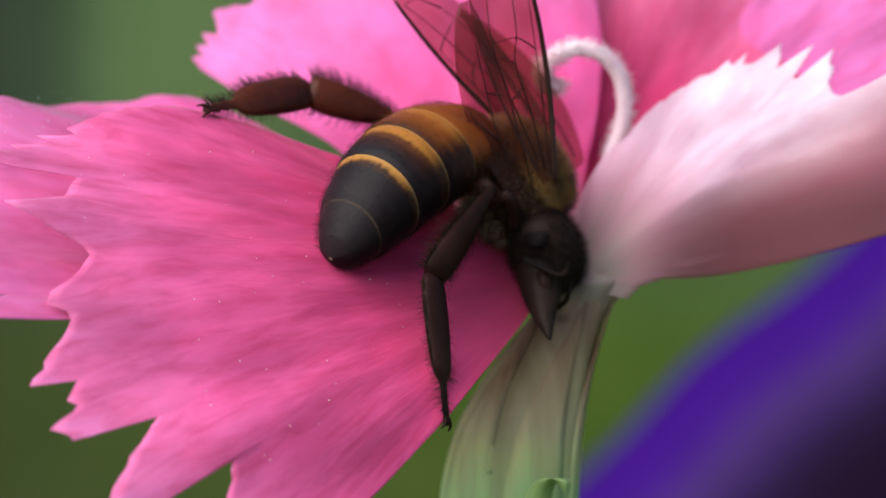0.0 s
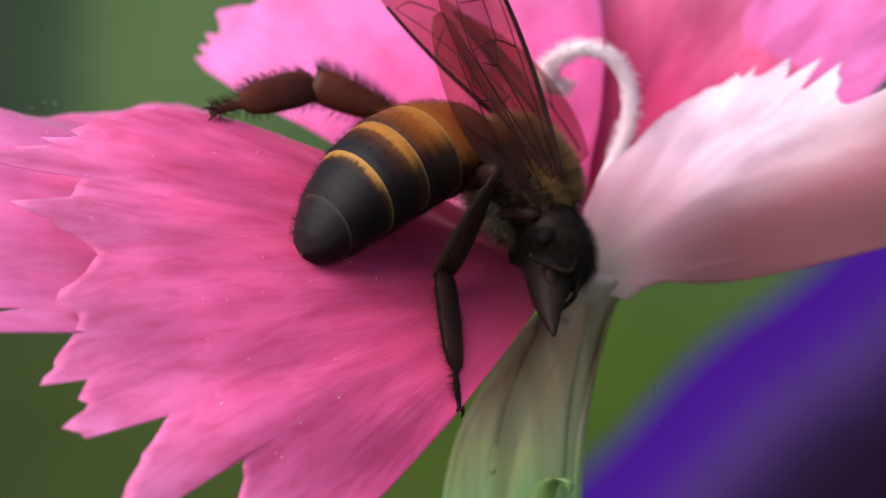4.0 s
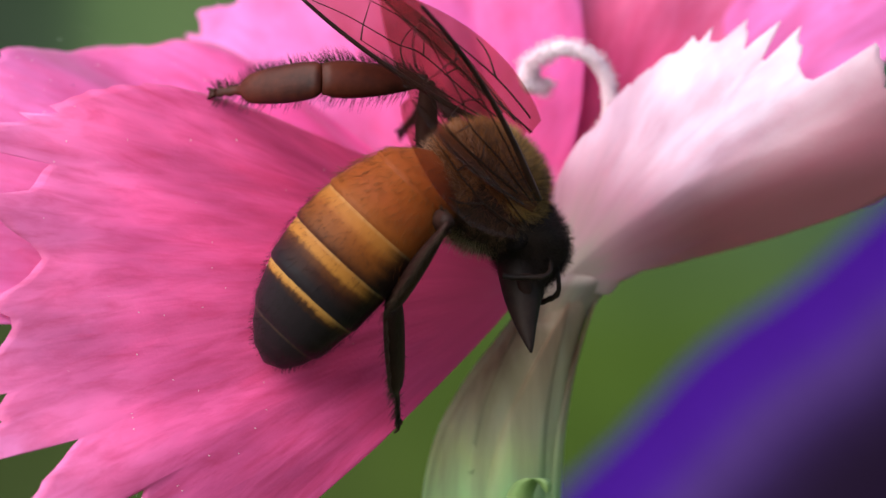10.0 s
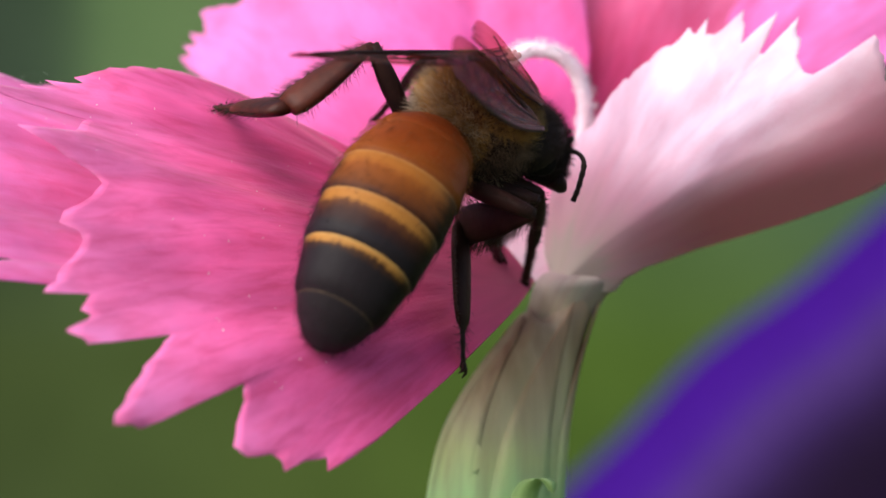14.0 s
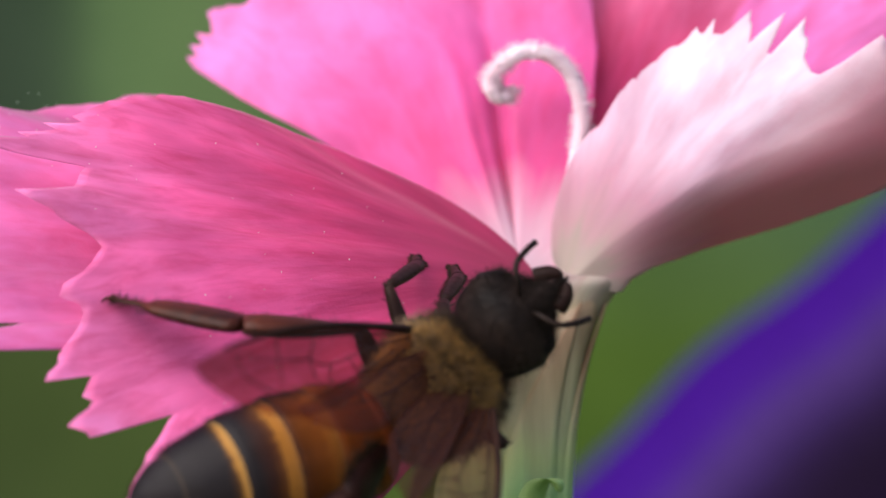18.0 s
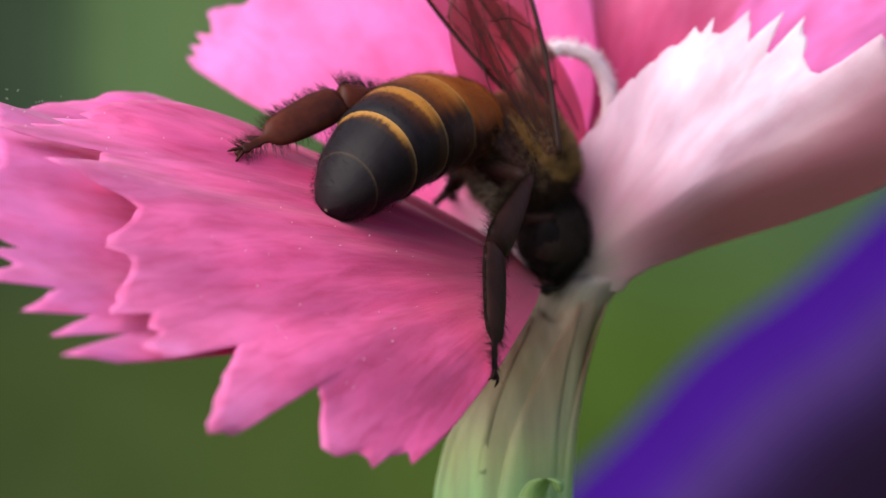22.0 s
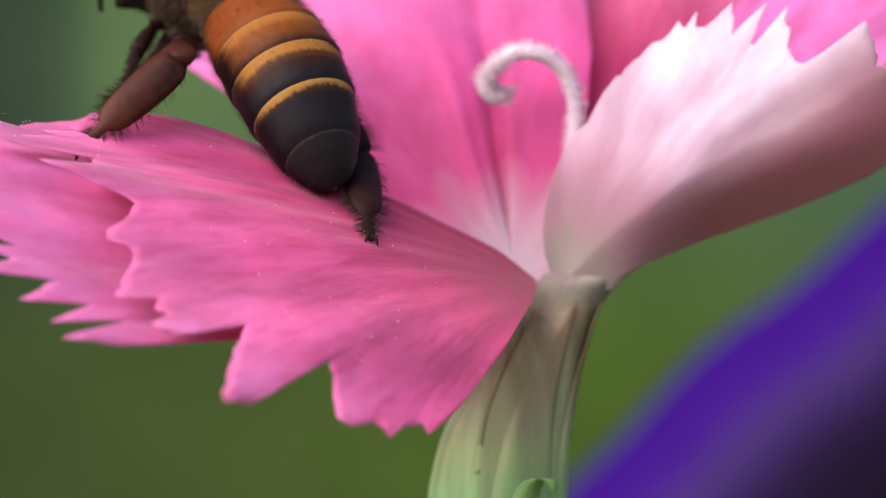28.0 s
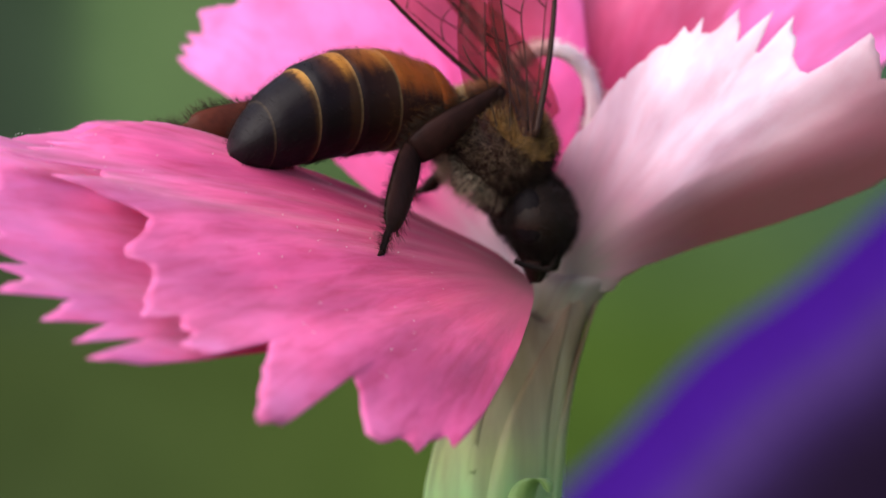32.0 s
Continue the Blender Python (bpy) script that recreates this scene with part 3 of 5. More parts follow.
def sepal(middle, half, tip, low, flare):
    """A pointed calyx tooth: a thin blade that hugs the tube and frees its tip."""
    bm = bmesh.new()
    rows = []
    for i in range(19):
        k = i / 18
        y = low + (tip - low) * k
        l, r = (float(np.interp(max(y, 546), [q[0] for q in TUBE], [q[j] for q in TUBE])) for j in (1, 2))
        off = -0.10 * (1 - smooth(0.0, 0.25, k)) + 0.025 + flare * k ** 4
        w = (r - l) / 2 / PX * MM
        c = spot((l + r) / 2 + (546 - min(y, 546)) * 0.25, y, 0.8) - CAL_AT
        span = half * (1 - k ** 2.4) ** 0.8 + 0.015
        rows.append([[bm.verts.new(c + Vector((math.cos(a), -math.sin(a), 0)) * (w + (off - b) * MM)) for a in (middle + span * q for q in (-1, -0.6, -0.2, 0.2, 0.6, 1))] for b in (0.0, 0.08)])
    for i in range(18):
        for b in (0, 1):
            for j in range(5):
                bm.faces.new((rows[i][b][j], rows[i][b][j + 1], rows[i + 1][b][j + 1], rows[i + 1][b][j]))
        for j in (0, 5):
            bm.faces.new((rows[i][0][j], rows[i][1][j], rows[i + 1][1][j], rows[i + 1][0][j]))
    bmesh.ops.recalc_face_normals(bm, faces=bm.faces)
    return bm


for middle, half, tip, low, flare in ((1.22, 0.50, 534, 1080, 0.05), (0.12, 0.50, 530, 1060, 0.22), (2.35, 0.52, 575, 1080, 0.04), (3.7, 0.5, 560, 1060, 0.1), (4.95, 0.5, 560, 1060, 0.1)):
    part("sepal_tooth", sepal(middle, half, tip, low, flare), CALYX_TOOTH, flower, "papery brownish calyx tooth", at=CAL_AT - ROOT)
# bract whose tip curls outwards
for pts, w in (([(930, 1150, -1.4), (932, 1000, -1.7), (936, 910, -1.95), (946, 866, -2.2), (964, 848, -2.6), (984, 852, -2.8), (992, 872, -2.7)], 30), ([(830, 1180, -1.2), (805, 1020, -1.4), (790, 930, -1.5)], 26), ([(960, 1200, 2.6), (1000, 1050, 2.5), (1012, 960, 2.6)], 26)):
    way = spline(pts, 24)
    bm = bmesh.new()
    cols = []
    for i, p in enumerate(way):
        k = i / 23
        half = w * (1 - k) ** 0.6 + 3
        cols.append([[bm.verts.new(spot(p.x + half * s, p.y, p.z + 0.35 * s * s + b) - CAL_AT) for s in (-1, -0.5, 0, 0.5, 1)] for b in (0.0, 0.12)])
    for i in range(23):
        for b in (0, 1):
            for j in range(4):
                bm.faces.new((cols[i][b][j], cols[i][b][j + 1], cols[i + 1][b][j + 1], cols[i + 1][b][j]))
        for j in (0, 4):
            bm.faces.new((cols[i][0][j], cols[i][1][j], cols[i + 1][1][j], cols[i + 1][0][j]))
    bmesh.ops.recalc_face_normals(bm, faces=bm.faces)
    part("bract", bm, GREEN, flower, "small green bract with a curled tip", at=CAL_AT - ROOT)
bm = bmesh.new()
top = spot(885, 1380, 0.8) - ROOT
tube(bm, spline([(0, 0, -0.004), (-0.004, 0.004, 0.09), (-0.001, 0.001, 0.20), tuple(top + Vector((0, 0, -0.004))), tuple(top)], 40), [MM * (1.5 - 0.4 * i / 39) for i in range(39)] + [MM * 1.2], sides=14)
part("stalk", bm, GREEN, flower, "slender green flower stalk")


# ---- violet petunia, far behind ----
def violet_material():
    m, n, l = material("violet_petal")
    uv = node(n, l, "TexCoord").outputs["UV"]
    sep = node(n, l, "SeparateXYZ", i0=uv)
    c = ramp(n, l, sep.outputs[1], [(0.0, (0.02, 0.008, 0.03)), (0.62, (0.022, 0.009, 0.036)), (0.70, (0.036, 0.015, 0.075)), (0.77, (0.080, 0.034, 0.19)), (0.82, (0.105, 0.045, 0.26)), (0.88, (0.080, 0.012, 0.33)), (1.0, (0.064, 0.005, 0.30))])
    st = node(n, l, "Mapping", Vector=uv)
    st.inputs["Scale"].default_value = (40, 1, 1)
    v = node(n, l, "TexNoise", Vector=st.outputs[0], Scale=1.0, Detail=3.0)
    c = mix(n, l, "MULTIPLY", 0.6, c, ramp(n, l, v.outputs[0], [(0.3, (0.7, 0.7, 0.7)), (0.7, (1.1, 1.1, 1.1))]))
    s = node(n, l, "BsdfPrincipled", Base_Color=c, Roughness=0.8, Specular_IOR_Level=0.1)
    t = node(n, l, "BsdfTranslucent", Color=c)
    finish(n, l, node(n, l, "MixShader", i0=0.25, i1=s.outputs[0], i2=t.outputs[0]).outputs[0])
    return m


VIOLET = violet_material()
PET_Y = 430.0
pet_at = spot(1931, 1276, PET_Y)
petunia = holder("petunia", Vector((pet_at.x + 0.01, pet_at.y + 0.02, GROUND_Z)), "violet petunia with a dark throat, out of focus", "flower")
k_pet = (1 + PET_Y * MM / EYE) / PX
for lobe in range(5):
    mid = radians(130 + 72 * lobe)
    bm = bmesh.new()
    uv = bm.loops.layers.uv.verify()
    for back in (0.0, 0.3):
        grid = []
        for i in range(25):
            s = -1 + 2 * i / 24
            a = mid + s * radians(37.5)
            R = 935 * (1.0 / math.cos(s * radians(33)) - 0.20 * smooth(0.72, 1.0, abs(s)) + 0.008 * math.sin(s * 9 + lobe))
            row = []
            for j in range(17):
                q = j / 16
                r = R * (0.10 + 0.90 * q) * k_pet
                depth = 16 * (1 - q) ** 2 - 3.0 * math.sin(math.pi * q) + 1.2 * math.sin(s * 5) * q + back + 4.0 * abs(s) ** 2 * q
                row.append((bm.verts.new((pet_at - petunia.location) + Vector((math.cos(a) * r, depth, math.sin(a) * r)) * MM), (s + 1) / 2, q))
            grid.append(row)
        for i in range(24):
            for j in range(16):
                q = [grid[i][j], grid[i + 1][j], grid[i + 1][j + 1], grid[i][j + 1]]
                f = bm.faces.new([v[0] for v in q])
                for lp, v in zip(f.loops, q):
                    lp[uv].uv = (v[1], v[2])
    part("petal", bm, VIOLET, petunia)
bm = bmesh.new()
tube(bm, spline([(0, 0, 0), (0.004, 0.01, 0.12), (0.0, 0.012, 0.22), tuple(pet_at - petunia.location + Vector((0, 0.03, -0.01))), tuple(pet_at - petunia.location + Vector((0, 0.012, 0)))], 30), [MM * 2.0] * 29 + [MM * 3.0], sides=12)
part("stalk", bm, GREEN, petunia)


# ---- honey bee: x forward, y left, z back (dorsal); lengths in mm ----
THORAX, ABDOMEN, HEAD = 3.3, 7.7, 2.5
FEMUR, TIBIA, TARSUS = 2.7, 3.1, 3.9
CHITIN = skin_material("dark_chitin", (0.009, 0.006, 0.006), (0.026, 0.015, 0.012), 900.0, 0.55, 0.00003, 0.10)
LEG = skin_material("leg_chitin", (0.012, 0.006, 0.006), (0.034, 0.015, 0.012), 700.0, 0.5, 0.00003, 0.08)
LEG_BROWN = skin_material("dark_brown_leg_chitin", (0.009, 0.004, 0.004), (0.032, 0.012, 0.010), 600.0, 0.5, 0.00003, 0.08)
TIBIA_BROWN = skin_material("reddish_leg_chitin", (0.018, 0.005, 0.004), (0.088, 0.019, 0.010), 600.0, 0.42, 0.00003, 0.16)
EYE_BLACK = skin_material("compound_eye", (0.006, 0.004, 0.005), (0.012, 0.009, 0.010), 3000.0, 0.5, 0.00001, 0.04)
FUZZ = skin_material("golden_fuzz", (0.22, 0.105, 0.03), (0.50, 0.28, 0.095), 500.0, 0.7, 0.00002, 0.12)
FUZZ_DARK = skin_material("dark_fuzz", (0.014, 0.009, 0.007), (0.05, 0.030, 0.020), 500.0, 0.7, 0.00002, 0.10)
FUZZ_BLACK = skin_material("black_fuzz", (0.010, 0.007, 0.007), (0.030, 0.020, 0.017), 500.0, 0.75, 0.00002, 0.08)
FUZZ_BROWN = skin_material("brown_fuzz", (0.10, 0.058, 0.040), (0.26, 0.17, 0.115), 500.0, 0.7, 0.00002, 0.12)
FUZZ_AMBER = skin_material("amber_fuzz", (0.12, 0.042, 0.014), (0.26, 0.11, 0.035), 500.0, 0.7, 0.00002, 0.12)
FUZZ_PALE = skin_material("pale_fuzz", (0.40, 0.31, 0.22), (0.62, 0.52, 0.40), 500.0, 0.7, 0.00002, 0.12)
MEMBRANE = wing_material("wing_membrane")
VEIN = skin_material("wing_vein", (0.014, 0.006, 0.005), (0.035, 0.014, 0.010), 900.0, 0.5, 0.00002, 0.15)
AMBER, GOLD, BROWN, BLACK = (0.24, 0.052, 0.011), (0.35, 0.132, 0.028), (0.13, 0.038, 0.010), (0.017, 0.013, 0.015)
LINE = (0.52, 0.34, 0.13)
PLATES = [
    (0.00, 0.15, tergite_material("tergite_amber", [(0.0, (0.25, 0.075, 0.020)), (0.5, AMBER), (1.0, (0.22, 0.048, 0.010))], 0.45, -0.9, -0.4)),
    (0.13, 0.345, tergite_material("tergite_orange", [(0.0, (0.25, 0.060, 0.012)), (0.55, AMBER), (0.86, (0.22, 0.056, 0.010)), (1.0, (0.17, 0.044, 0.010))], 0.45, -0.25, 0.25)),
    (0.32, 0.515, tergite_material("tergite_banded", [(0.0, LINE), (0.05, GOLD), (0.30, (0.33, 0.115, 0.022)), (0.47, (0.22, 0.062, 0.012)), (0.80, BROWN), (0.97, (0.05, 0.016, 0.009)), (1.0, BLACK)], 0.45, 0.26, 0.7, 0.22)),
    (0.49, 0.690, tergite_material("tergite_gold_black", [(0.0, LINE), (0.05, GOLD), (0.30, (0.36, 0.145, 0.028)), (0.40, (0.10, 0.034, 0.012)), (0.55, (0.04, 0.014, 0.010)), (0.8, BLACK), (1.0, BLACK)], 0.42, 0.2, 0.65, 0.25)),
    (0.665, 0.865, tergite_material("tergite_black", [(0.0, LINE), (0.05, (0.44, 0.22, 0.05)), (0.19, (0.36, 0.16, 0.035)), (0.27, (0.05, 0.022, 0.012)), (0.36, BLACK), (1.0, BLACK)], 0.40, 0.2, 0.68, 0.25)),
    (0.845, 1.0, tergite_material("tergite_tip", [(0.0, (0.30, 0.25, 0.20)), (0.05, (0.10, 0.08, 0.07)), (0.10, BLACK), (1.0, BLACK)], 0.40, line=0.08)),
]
bee = holder("honey_bee", (0, 0, 0), "striped amber and black honey bee feeding on the pink flower", "bee")


def abdomen_ring(s):
    """Centre, half width and half height of the abdomen at share s of its length."""
    r = float(np.interp(s, [0, 0.03, 0.10, 0.22, 0.38, 0.55, 0.70, 0.82, 0.91, 0.97, 1.0], [0.50, 0.85, 1.36, 1.62, 1.78, 1.76, 1.60, 1.33, 0.98, 0.60, 0.06]))
    x = -ABDOMEN * s
    return Vector((x, 0, 0.85 * math.sin(math.pi * min(s, 1.0)) - 0.25 * s)), r, r * 0.88


def plate_mesh(s0, s1):
    """An abdomen plate: a ring that widens to its free rear edge and overlaps the next one."""
    bm = bmesh.new()
    uv = bm.loops.layers.uv.verify()
    n, sides, rings = 12, 44, []
    for i in range(n + 1):
        k = i / n
        s = s0 + (s1 - s0) * k
        c, w, h = abdomen_ring(s)
        puff = 1.0 + (0.0 if s1 >= 1.0 else 0.035 * k ** 2) - 0.012 * (1 - k)
        if s1 < 1.0 and i == n:
            puff -= 0.055
        rings.append([bm.verts.new((c + Vector((0, math.cos(a) * w * puff, math.sin(a) * h * puff))) * MM) for a in (2 * math.pi * q / sides for q in range(sides))])
    for i in range(n):
        for q in range(sides):
            p = (q + 1) % sides
            f = bm.faces.new((rings[i][q], rings[i][p], rings[i + 1][p], rings[i + 1][q]))
            for lp, (a, b) in zip(f.loops, ((q, i), (q + 1, i), (q + 1, i + 1), (q, i + 1))):
                lp[uv].uv = (a / sides, b / n)
    if s1 >= 1.0:
        bm.faces.new(rings[-1])
    bmesh.ops.recalc_face_normals(bm, faces=bm.faces)
    return bm


abdomen = None
rnd = random.Random(11)
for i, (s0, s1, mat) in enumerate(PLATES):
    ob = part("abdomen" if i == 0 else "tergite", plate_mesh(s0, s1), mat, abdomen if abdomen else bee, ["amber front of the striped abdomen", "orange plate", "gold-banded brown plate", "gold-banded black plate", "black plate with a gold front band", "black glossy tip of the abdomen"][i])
    abdomen = abdomen or ob


def coat(region, count, length, width, spread, mat, parent, lean=(0, 0, 0)):
    """Short fur: region() gives a place (mm) and an outward direction."""
    bm = bmesh.new()
    roots = []
    while len(roots) < count:
        got = region()
        if got:
            roots.append((Vector(got[0]) * MM, Vector(got[1]) + Vector(lean)))
    hairs(bm, roots, length * MM, width * MM, spread, rnd=rnd)
    return part("fur", bm, mat, parent, kind="stuff")


def on_ball(radii, keep):
    def pick():
        d = Vector((rnd.gauss(0, 1), rnd.gauss(0, 1), rnd.gauss(0, 1))).normalized()
        return ((d.x * radii[0], d.y * radii[1], d.z * radii[2]), d) if keep(d) else None
    return pick


def on_abdomen(lo, hi):
    def pick():
        s, a = rnd.uniform(lo, hi), rnd.uniform(0, 2 * math.pi)
        c, w, h = abdomen_ring(s)
        d = Vector((0, math.cos(a), math.sin(a)))
        return (c + Vector((0, d.y * w, d.z * h)) * 1.02, d)
    return pick


coat(on_abdomen(0.02, 0.30), 1100, 0.30, 0.0055, 0.3, FUZZ_AMBER, abdomen, (-0.9, 0, 0))
coat(on_abdomen(0.40, 0.98), 2400, 0.17, 0.0045, 0.25, FUZZ_BLACK, abdomen, (-1.6, 0, 0))
coat(on_abdomen(0.10, 0.42), 900, 0.24, 0.0045, 0.25, FUZZ_AMBER, abdomen, (-1.4, 0, 0))

# thorax
T_R = (1.80, 1.70, 1.55)
bm = bmesh.new()
blob(bm, (0, 0, 0), [r * MM for r in T_R], 28, 18, lambda d: 1.0 + 0.05 * math.cos(6 * d.x) * max(0, d.z) - 0.06 * max(0.0, -d.z))
thorax = part("thorax", bm, LEG_BROWN, bee, "dark thorax under golden fur")
coat(on_ball(T_R, lambda d: (d.z > 0.5 or (d.x < -0.6 and d.z > 0.0)) and d.x < 0.7 and (rnd.random() < 0.45 or not (d.z > 0.66 and abs(d.x + 0.05) < 0.6))), 8500, 0.46, 0.0062, 0.42, FUZZ, thorax, (-0.25, 0, 0))
coat(on_ball(T_R, lambda d: d.z > -0.25 and d.x < 0.6), 4200, 0.50, 0.006, 0.45, FUZZ_BROWN, thorax, (-0.2, 0, 0))
coat(on_ball(T_R, lambda d: d.z > 0.6), 1700, 0.42, 0.006, 0.4, FUZZ_DARK, thorax)
coat(on_ball(T_R, lambda d: d.x > 0.3 or -0.5 < d.z < 0.1), 6500, 0.46, 0.006, 0.38, FUZZ_DARK, thorax)
coat(on_ball(T_R, lambda d: d.z < -0.4 or d.x < -0.72), 5200, 0.52, 0.0062, 0.45, FUZZ_PALE, thorax)
bm = bmesh.new()
blob(bm, (-1.25 * MM, 0, 0.75 * MM), (0.45 * MM, 0.95 * MM, 0.42 * MM), 18, 10)
part("scutellum", bm, TIBIA_BROWN, thorax)

# head, in its own space: the neck at the origin, the mouth ahead
def head_form(d):
    return 1.0 - 0.72 * max(0.0, d.x) ** 1.2 * math.hypot(d.y, 0.6 * d.z) - 0.10 * max(0.0, -d.z)


bm = bmesh.new()
blob(bm, (1.2 * MM, 0, 0.05 * MM), (1.55 * MM, 1.50 * MM, 1.12 * MM), 28, 20, head_form)
head = part("head", bm, CHITIN, bee, "black furry head")
antennae = []
for side in (1, -1):
    bm = bmesh.new()
    blob(bm, (0.95 * MM, side * 1.08 * MM, 0.06 * MM), (0.85 * MM, 0.36 * MM, 0.54 * MM), 18, 14)
    part("eye", bm, EYE_BLACK, head, "glossy black compound eye")
    bm = bmesh.new()
    w = spline([(1.9, 0.28 * side, 0.72), (2.1, 0.5 * side, 0.94), (2.25, 0.8 * side, 0.98), (2.38, 1.0 * side, 0.84), (2.56, 1.12 * side, 0.56), (2.74, 1.2 * side, 0.28), (2.88, 1.24 * side, 0.0)], 26)
    tube(bm, [(p - w[0]) * MM for p in w], [MM * (0.07 if i < 10 else 0.085 - 0.012 * math.cos(i * 1.9)) for i in range(26)], sides=10)
    antennae.append((part("antenna", bm, CHITIN, head, "elbowed dark antenna", at=w[0] * MM), w[0].copy(), side))
    bm = bmesh.new()
    tube(bm, [p * MM for p in spline([(2.3, 0.5 * side, -0.05), (2.7, 0.36 * side, -0.1), (2.95, 0.1 * side, -0.12)], 8)], [MM * r for r in (0.26, 0.27, 0.25, 0.23, 0.2, 0.17, 0.13, 0.05)], sides=9)
    part("mandible", bm, LEG, head)
bm = bmesh.new()
tube(bm, [p * MM for p in spline([(1.4, 0, -0.12), (2.5, 0, -0.3), (3.5, 0, -0.34), (4.5, 0, -0.3)], 16)], [MM * (0.84 * (1 - i / 15) ** 0.9 + 0.035) for i in range(16)], sides=12)
proboscis = part("proboscis", bm, CHITIN, head, "dark pointed mouthparts reaching into the flower")


def on_head():
    d = Vector((rnd.gauss(0, 1), rnd.gauss(0, 1), rnd.gauss(0, 1))).normalized()
    k = head_form(d)
    p = Vector((1.2 + 1.55 * d.x * k, 1.50 * d.y * k, 0.05 + 1.12 * d.z * k))
    return None if abs(p.y) > 1.2 and d.z < 0.35 and d.z > -0.3 else (p, d + Vector((0.3, 0, 0)))


coat(on_head, 6500, 0.30, 0.0065, 0.42, FUZZ_BLACK, head)


# wings, in their own space: the root at the origin, the tip along x, the front edge along +y
def wing_blade(length, front, rear, bm, lift=0.0):
    """Rows across the wing between its front and rear edges, slightly pleated."""
    uv = bm.loops.layers.uv.verify()
    n, m = 30, 10
    grid = []
    for i in range(n + 1):
        k = i / n
        f, r = front(k), rear(k)
        grid.append([bm.verts.new(Vector((length * k, r + (f - r) * j / m, lift + 0.05 * math.sin(j * 2.1 + k * 4) + 0.25 * math.sin(k * 2.4) * (j / m - 0.3))) * MM) for j in range(m + 1)])
    for i in range(n):
        for j in range(m):
            fc = bm.faces.new((grid[i][j], grid[i + 1][j], grid[i + 1][j + 1], grid[i][j + 1]))
            for lp in fc.loops:
                lp[uv].uv = (i / n, j / m)
    return grid


FORE, HIND = 8.9, 6.1
FORE_FRONT = lambda k: 0.25 + 0.62 * math.sin(math.pi * min(1, k * 1.02)) ** 0.8 * (0.55 + 0.45 * k)
FORE_REAR = lambda k: -0.12 - 1.35 * (math.sin(math.pi * (0.03 + 0.97 * k) ** 1.25) ** 0.75 if k < 1 else 0.0)
HIND_FRONT = lambda k: 0.15 + 0.12 * math.sin(math.pi * k)
HIND_REAR = lambda k: -0.1 - 1.15 * (math.sin(math.pi * (0.05 + 0.95 * k) ** 0.9) ** 0.7 if k < 1 else 0.0)


def vein_lines(grid_at, lines, thick):
    """Wing veins: tubes laid on the blade through (along, across) shares."""
    bm = bmesh.new()
    for pts in lines:
        w = [grid_at(p.x, p.y) for p in spline([(a, b, 0) for a, b in pts], 5 * len(pts))]
        tube(bm, w, [thick * MM * (1 - 0.5 * i / (len(w) - 1)) for i in range(len(w))], sides=5)
    return bm


def blade_at(length, front, rear):
    def at(k, j):
        f, r = front(k), rear(k)
        return Vector((length * k, r + (f - r) * j, 0.05 * math.sin(j * 21 + k * 4) * 0.3 + 0.25 * math.sin(k * 2.4) * (j - 0.3))) * MM
    return at


def make_wing(side):
    flip = Matrix.Diagonal((1, side, 1, 1))
    bm = bmesh.new()
    wing_blade(FORE, FORE_FRONT, FORE_REAR, bm)
    bm.transform(flip)
    wing = part("forewing", bm, MEMBRANE, bee, "smoky transparent forewing")
    at = blade_at(FORE, FORE_FRONT, FORE_REAR)
    bm = vein_lines(at, [[(0, 0.9), (0.2, 0.98), (0.45, 0.99), (0.7, 0.98), (0.85, 0.97)]], 0.11)
    bm.transform(flip)
    part("costal_vein", bm, VEIN, wing, "thick dark leading edge")
    bm = vein_lines(at, [[(0.0, 0.7), (0.2, 0.82), (0.45, 0.86), (0.62, 0.9)], [(0.02, 0.5), (0.22, 0.55), (0.42, 0.5), (0.52, 0.62), (0.7, 0.7), (0.82, 0.86)], [(0.1, 0.3), (0.3, 0.25), (0.5, 0.22), (0.72, 0.3)],
                         [(0.3, 0.25), (0.33, 0.55)], [(0.45, 0.86), (0.50, 0.6), (0.5, 0.22)], [(0.62, 0.9), (0.64, 0.66), (0.66, 0.3)], [(0.42, 0.5), (0.45, 0.25)], [(0.05, 0.12), (0.3, 0.06), (0.5, 0.08)], [(0.72, 0.3), (0.80, 0.5), (0.82, 0.86)]], 0.028)
    bm.transform(flip)
    part("vein", bm, VEIN, wing, "branching network of fine veins", kind="stuff")
    bm = bmesh.new()
    wing_blade(HIND, HIND_FRONT, HIND_REAR, bm, -0.1)
    turned = flip @ Matrix.Translation((-0.2 * MM, -0.55 * MM, -0.25 * MM)) @ Matrix.Rotation(radians(-8), 4, "Z")
    bm.transform(turned)
    part("hindwing", bm, MEMBRANE, wing, "smaller smoky hindwing")
    bm = vein_lines(blade_at(HIND, HIND_FRONT, HIND_REAR), [[(0, 0.9), (0.3, 0.97), (0.7, 0.97), (0.95, 0.95)], [(0.05, 0.5), (0.3, 0.5), (0.55, 0.55), (0.8, 0.6)], [(0.3, 0.5), (0.42, 0.2), (0.5, 0.1)], [(0.55, 0.55), (0.5, 0.9)]], 0.034)
    bm.transform(turned)
    part("vein", bm, VEIN, wing, "fine hindwing veins", kind="stuff")
    return wing


left_wing, right_wing = make_wing(1), make_wing(-1)


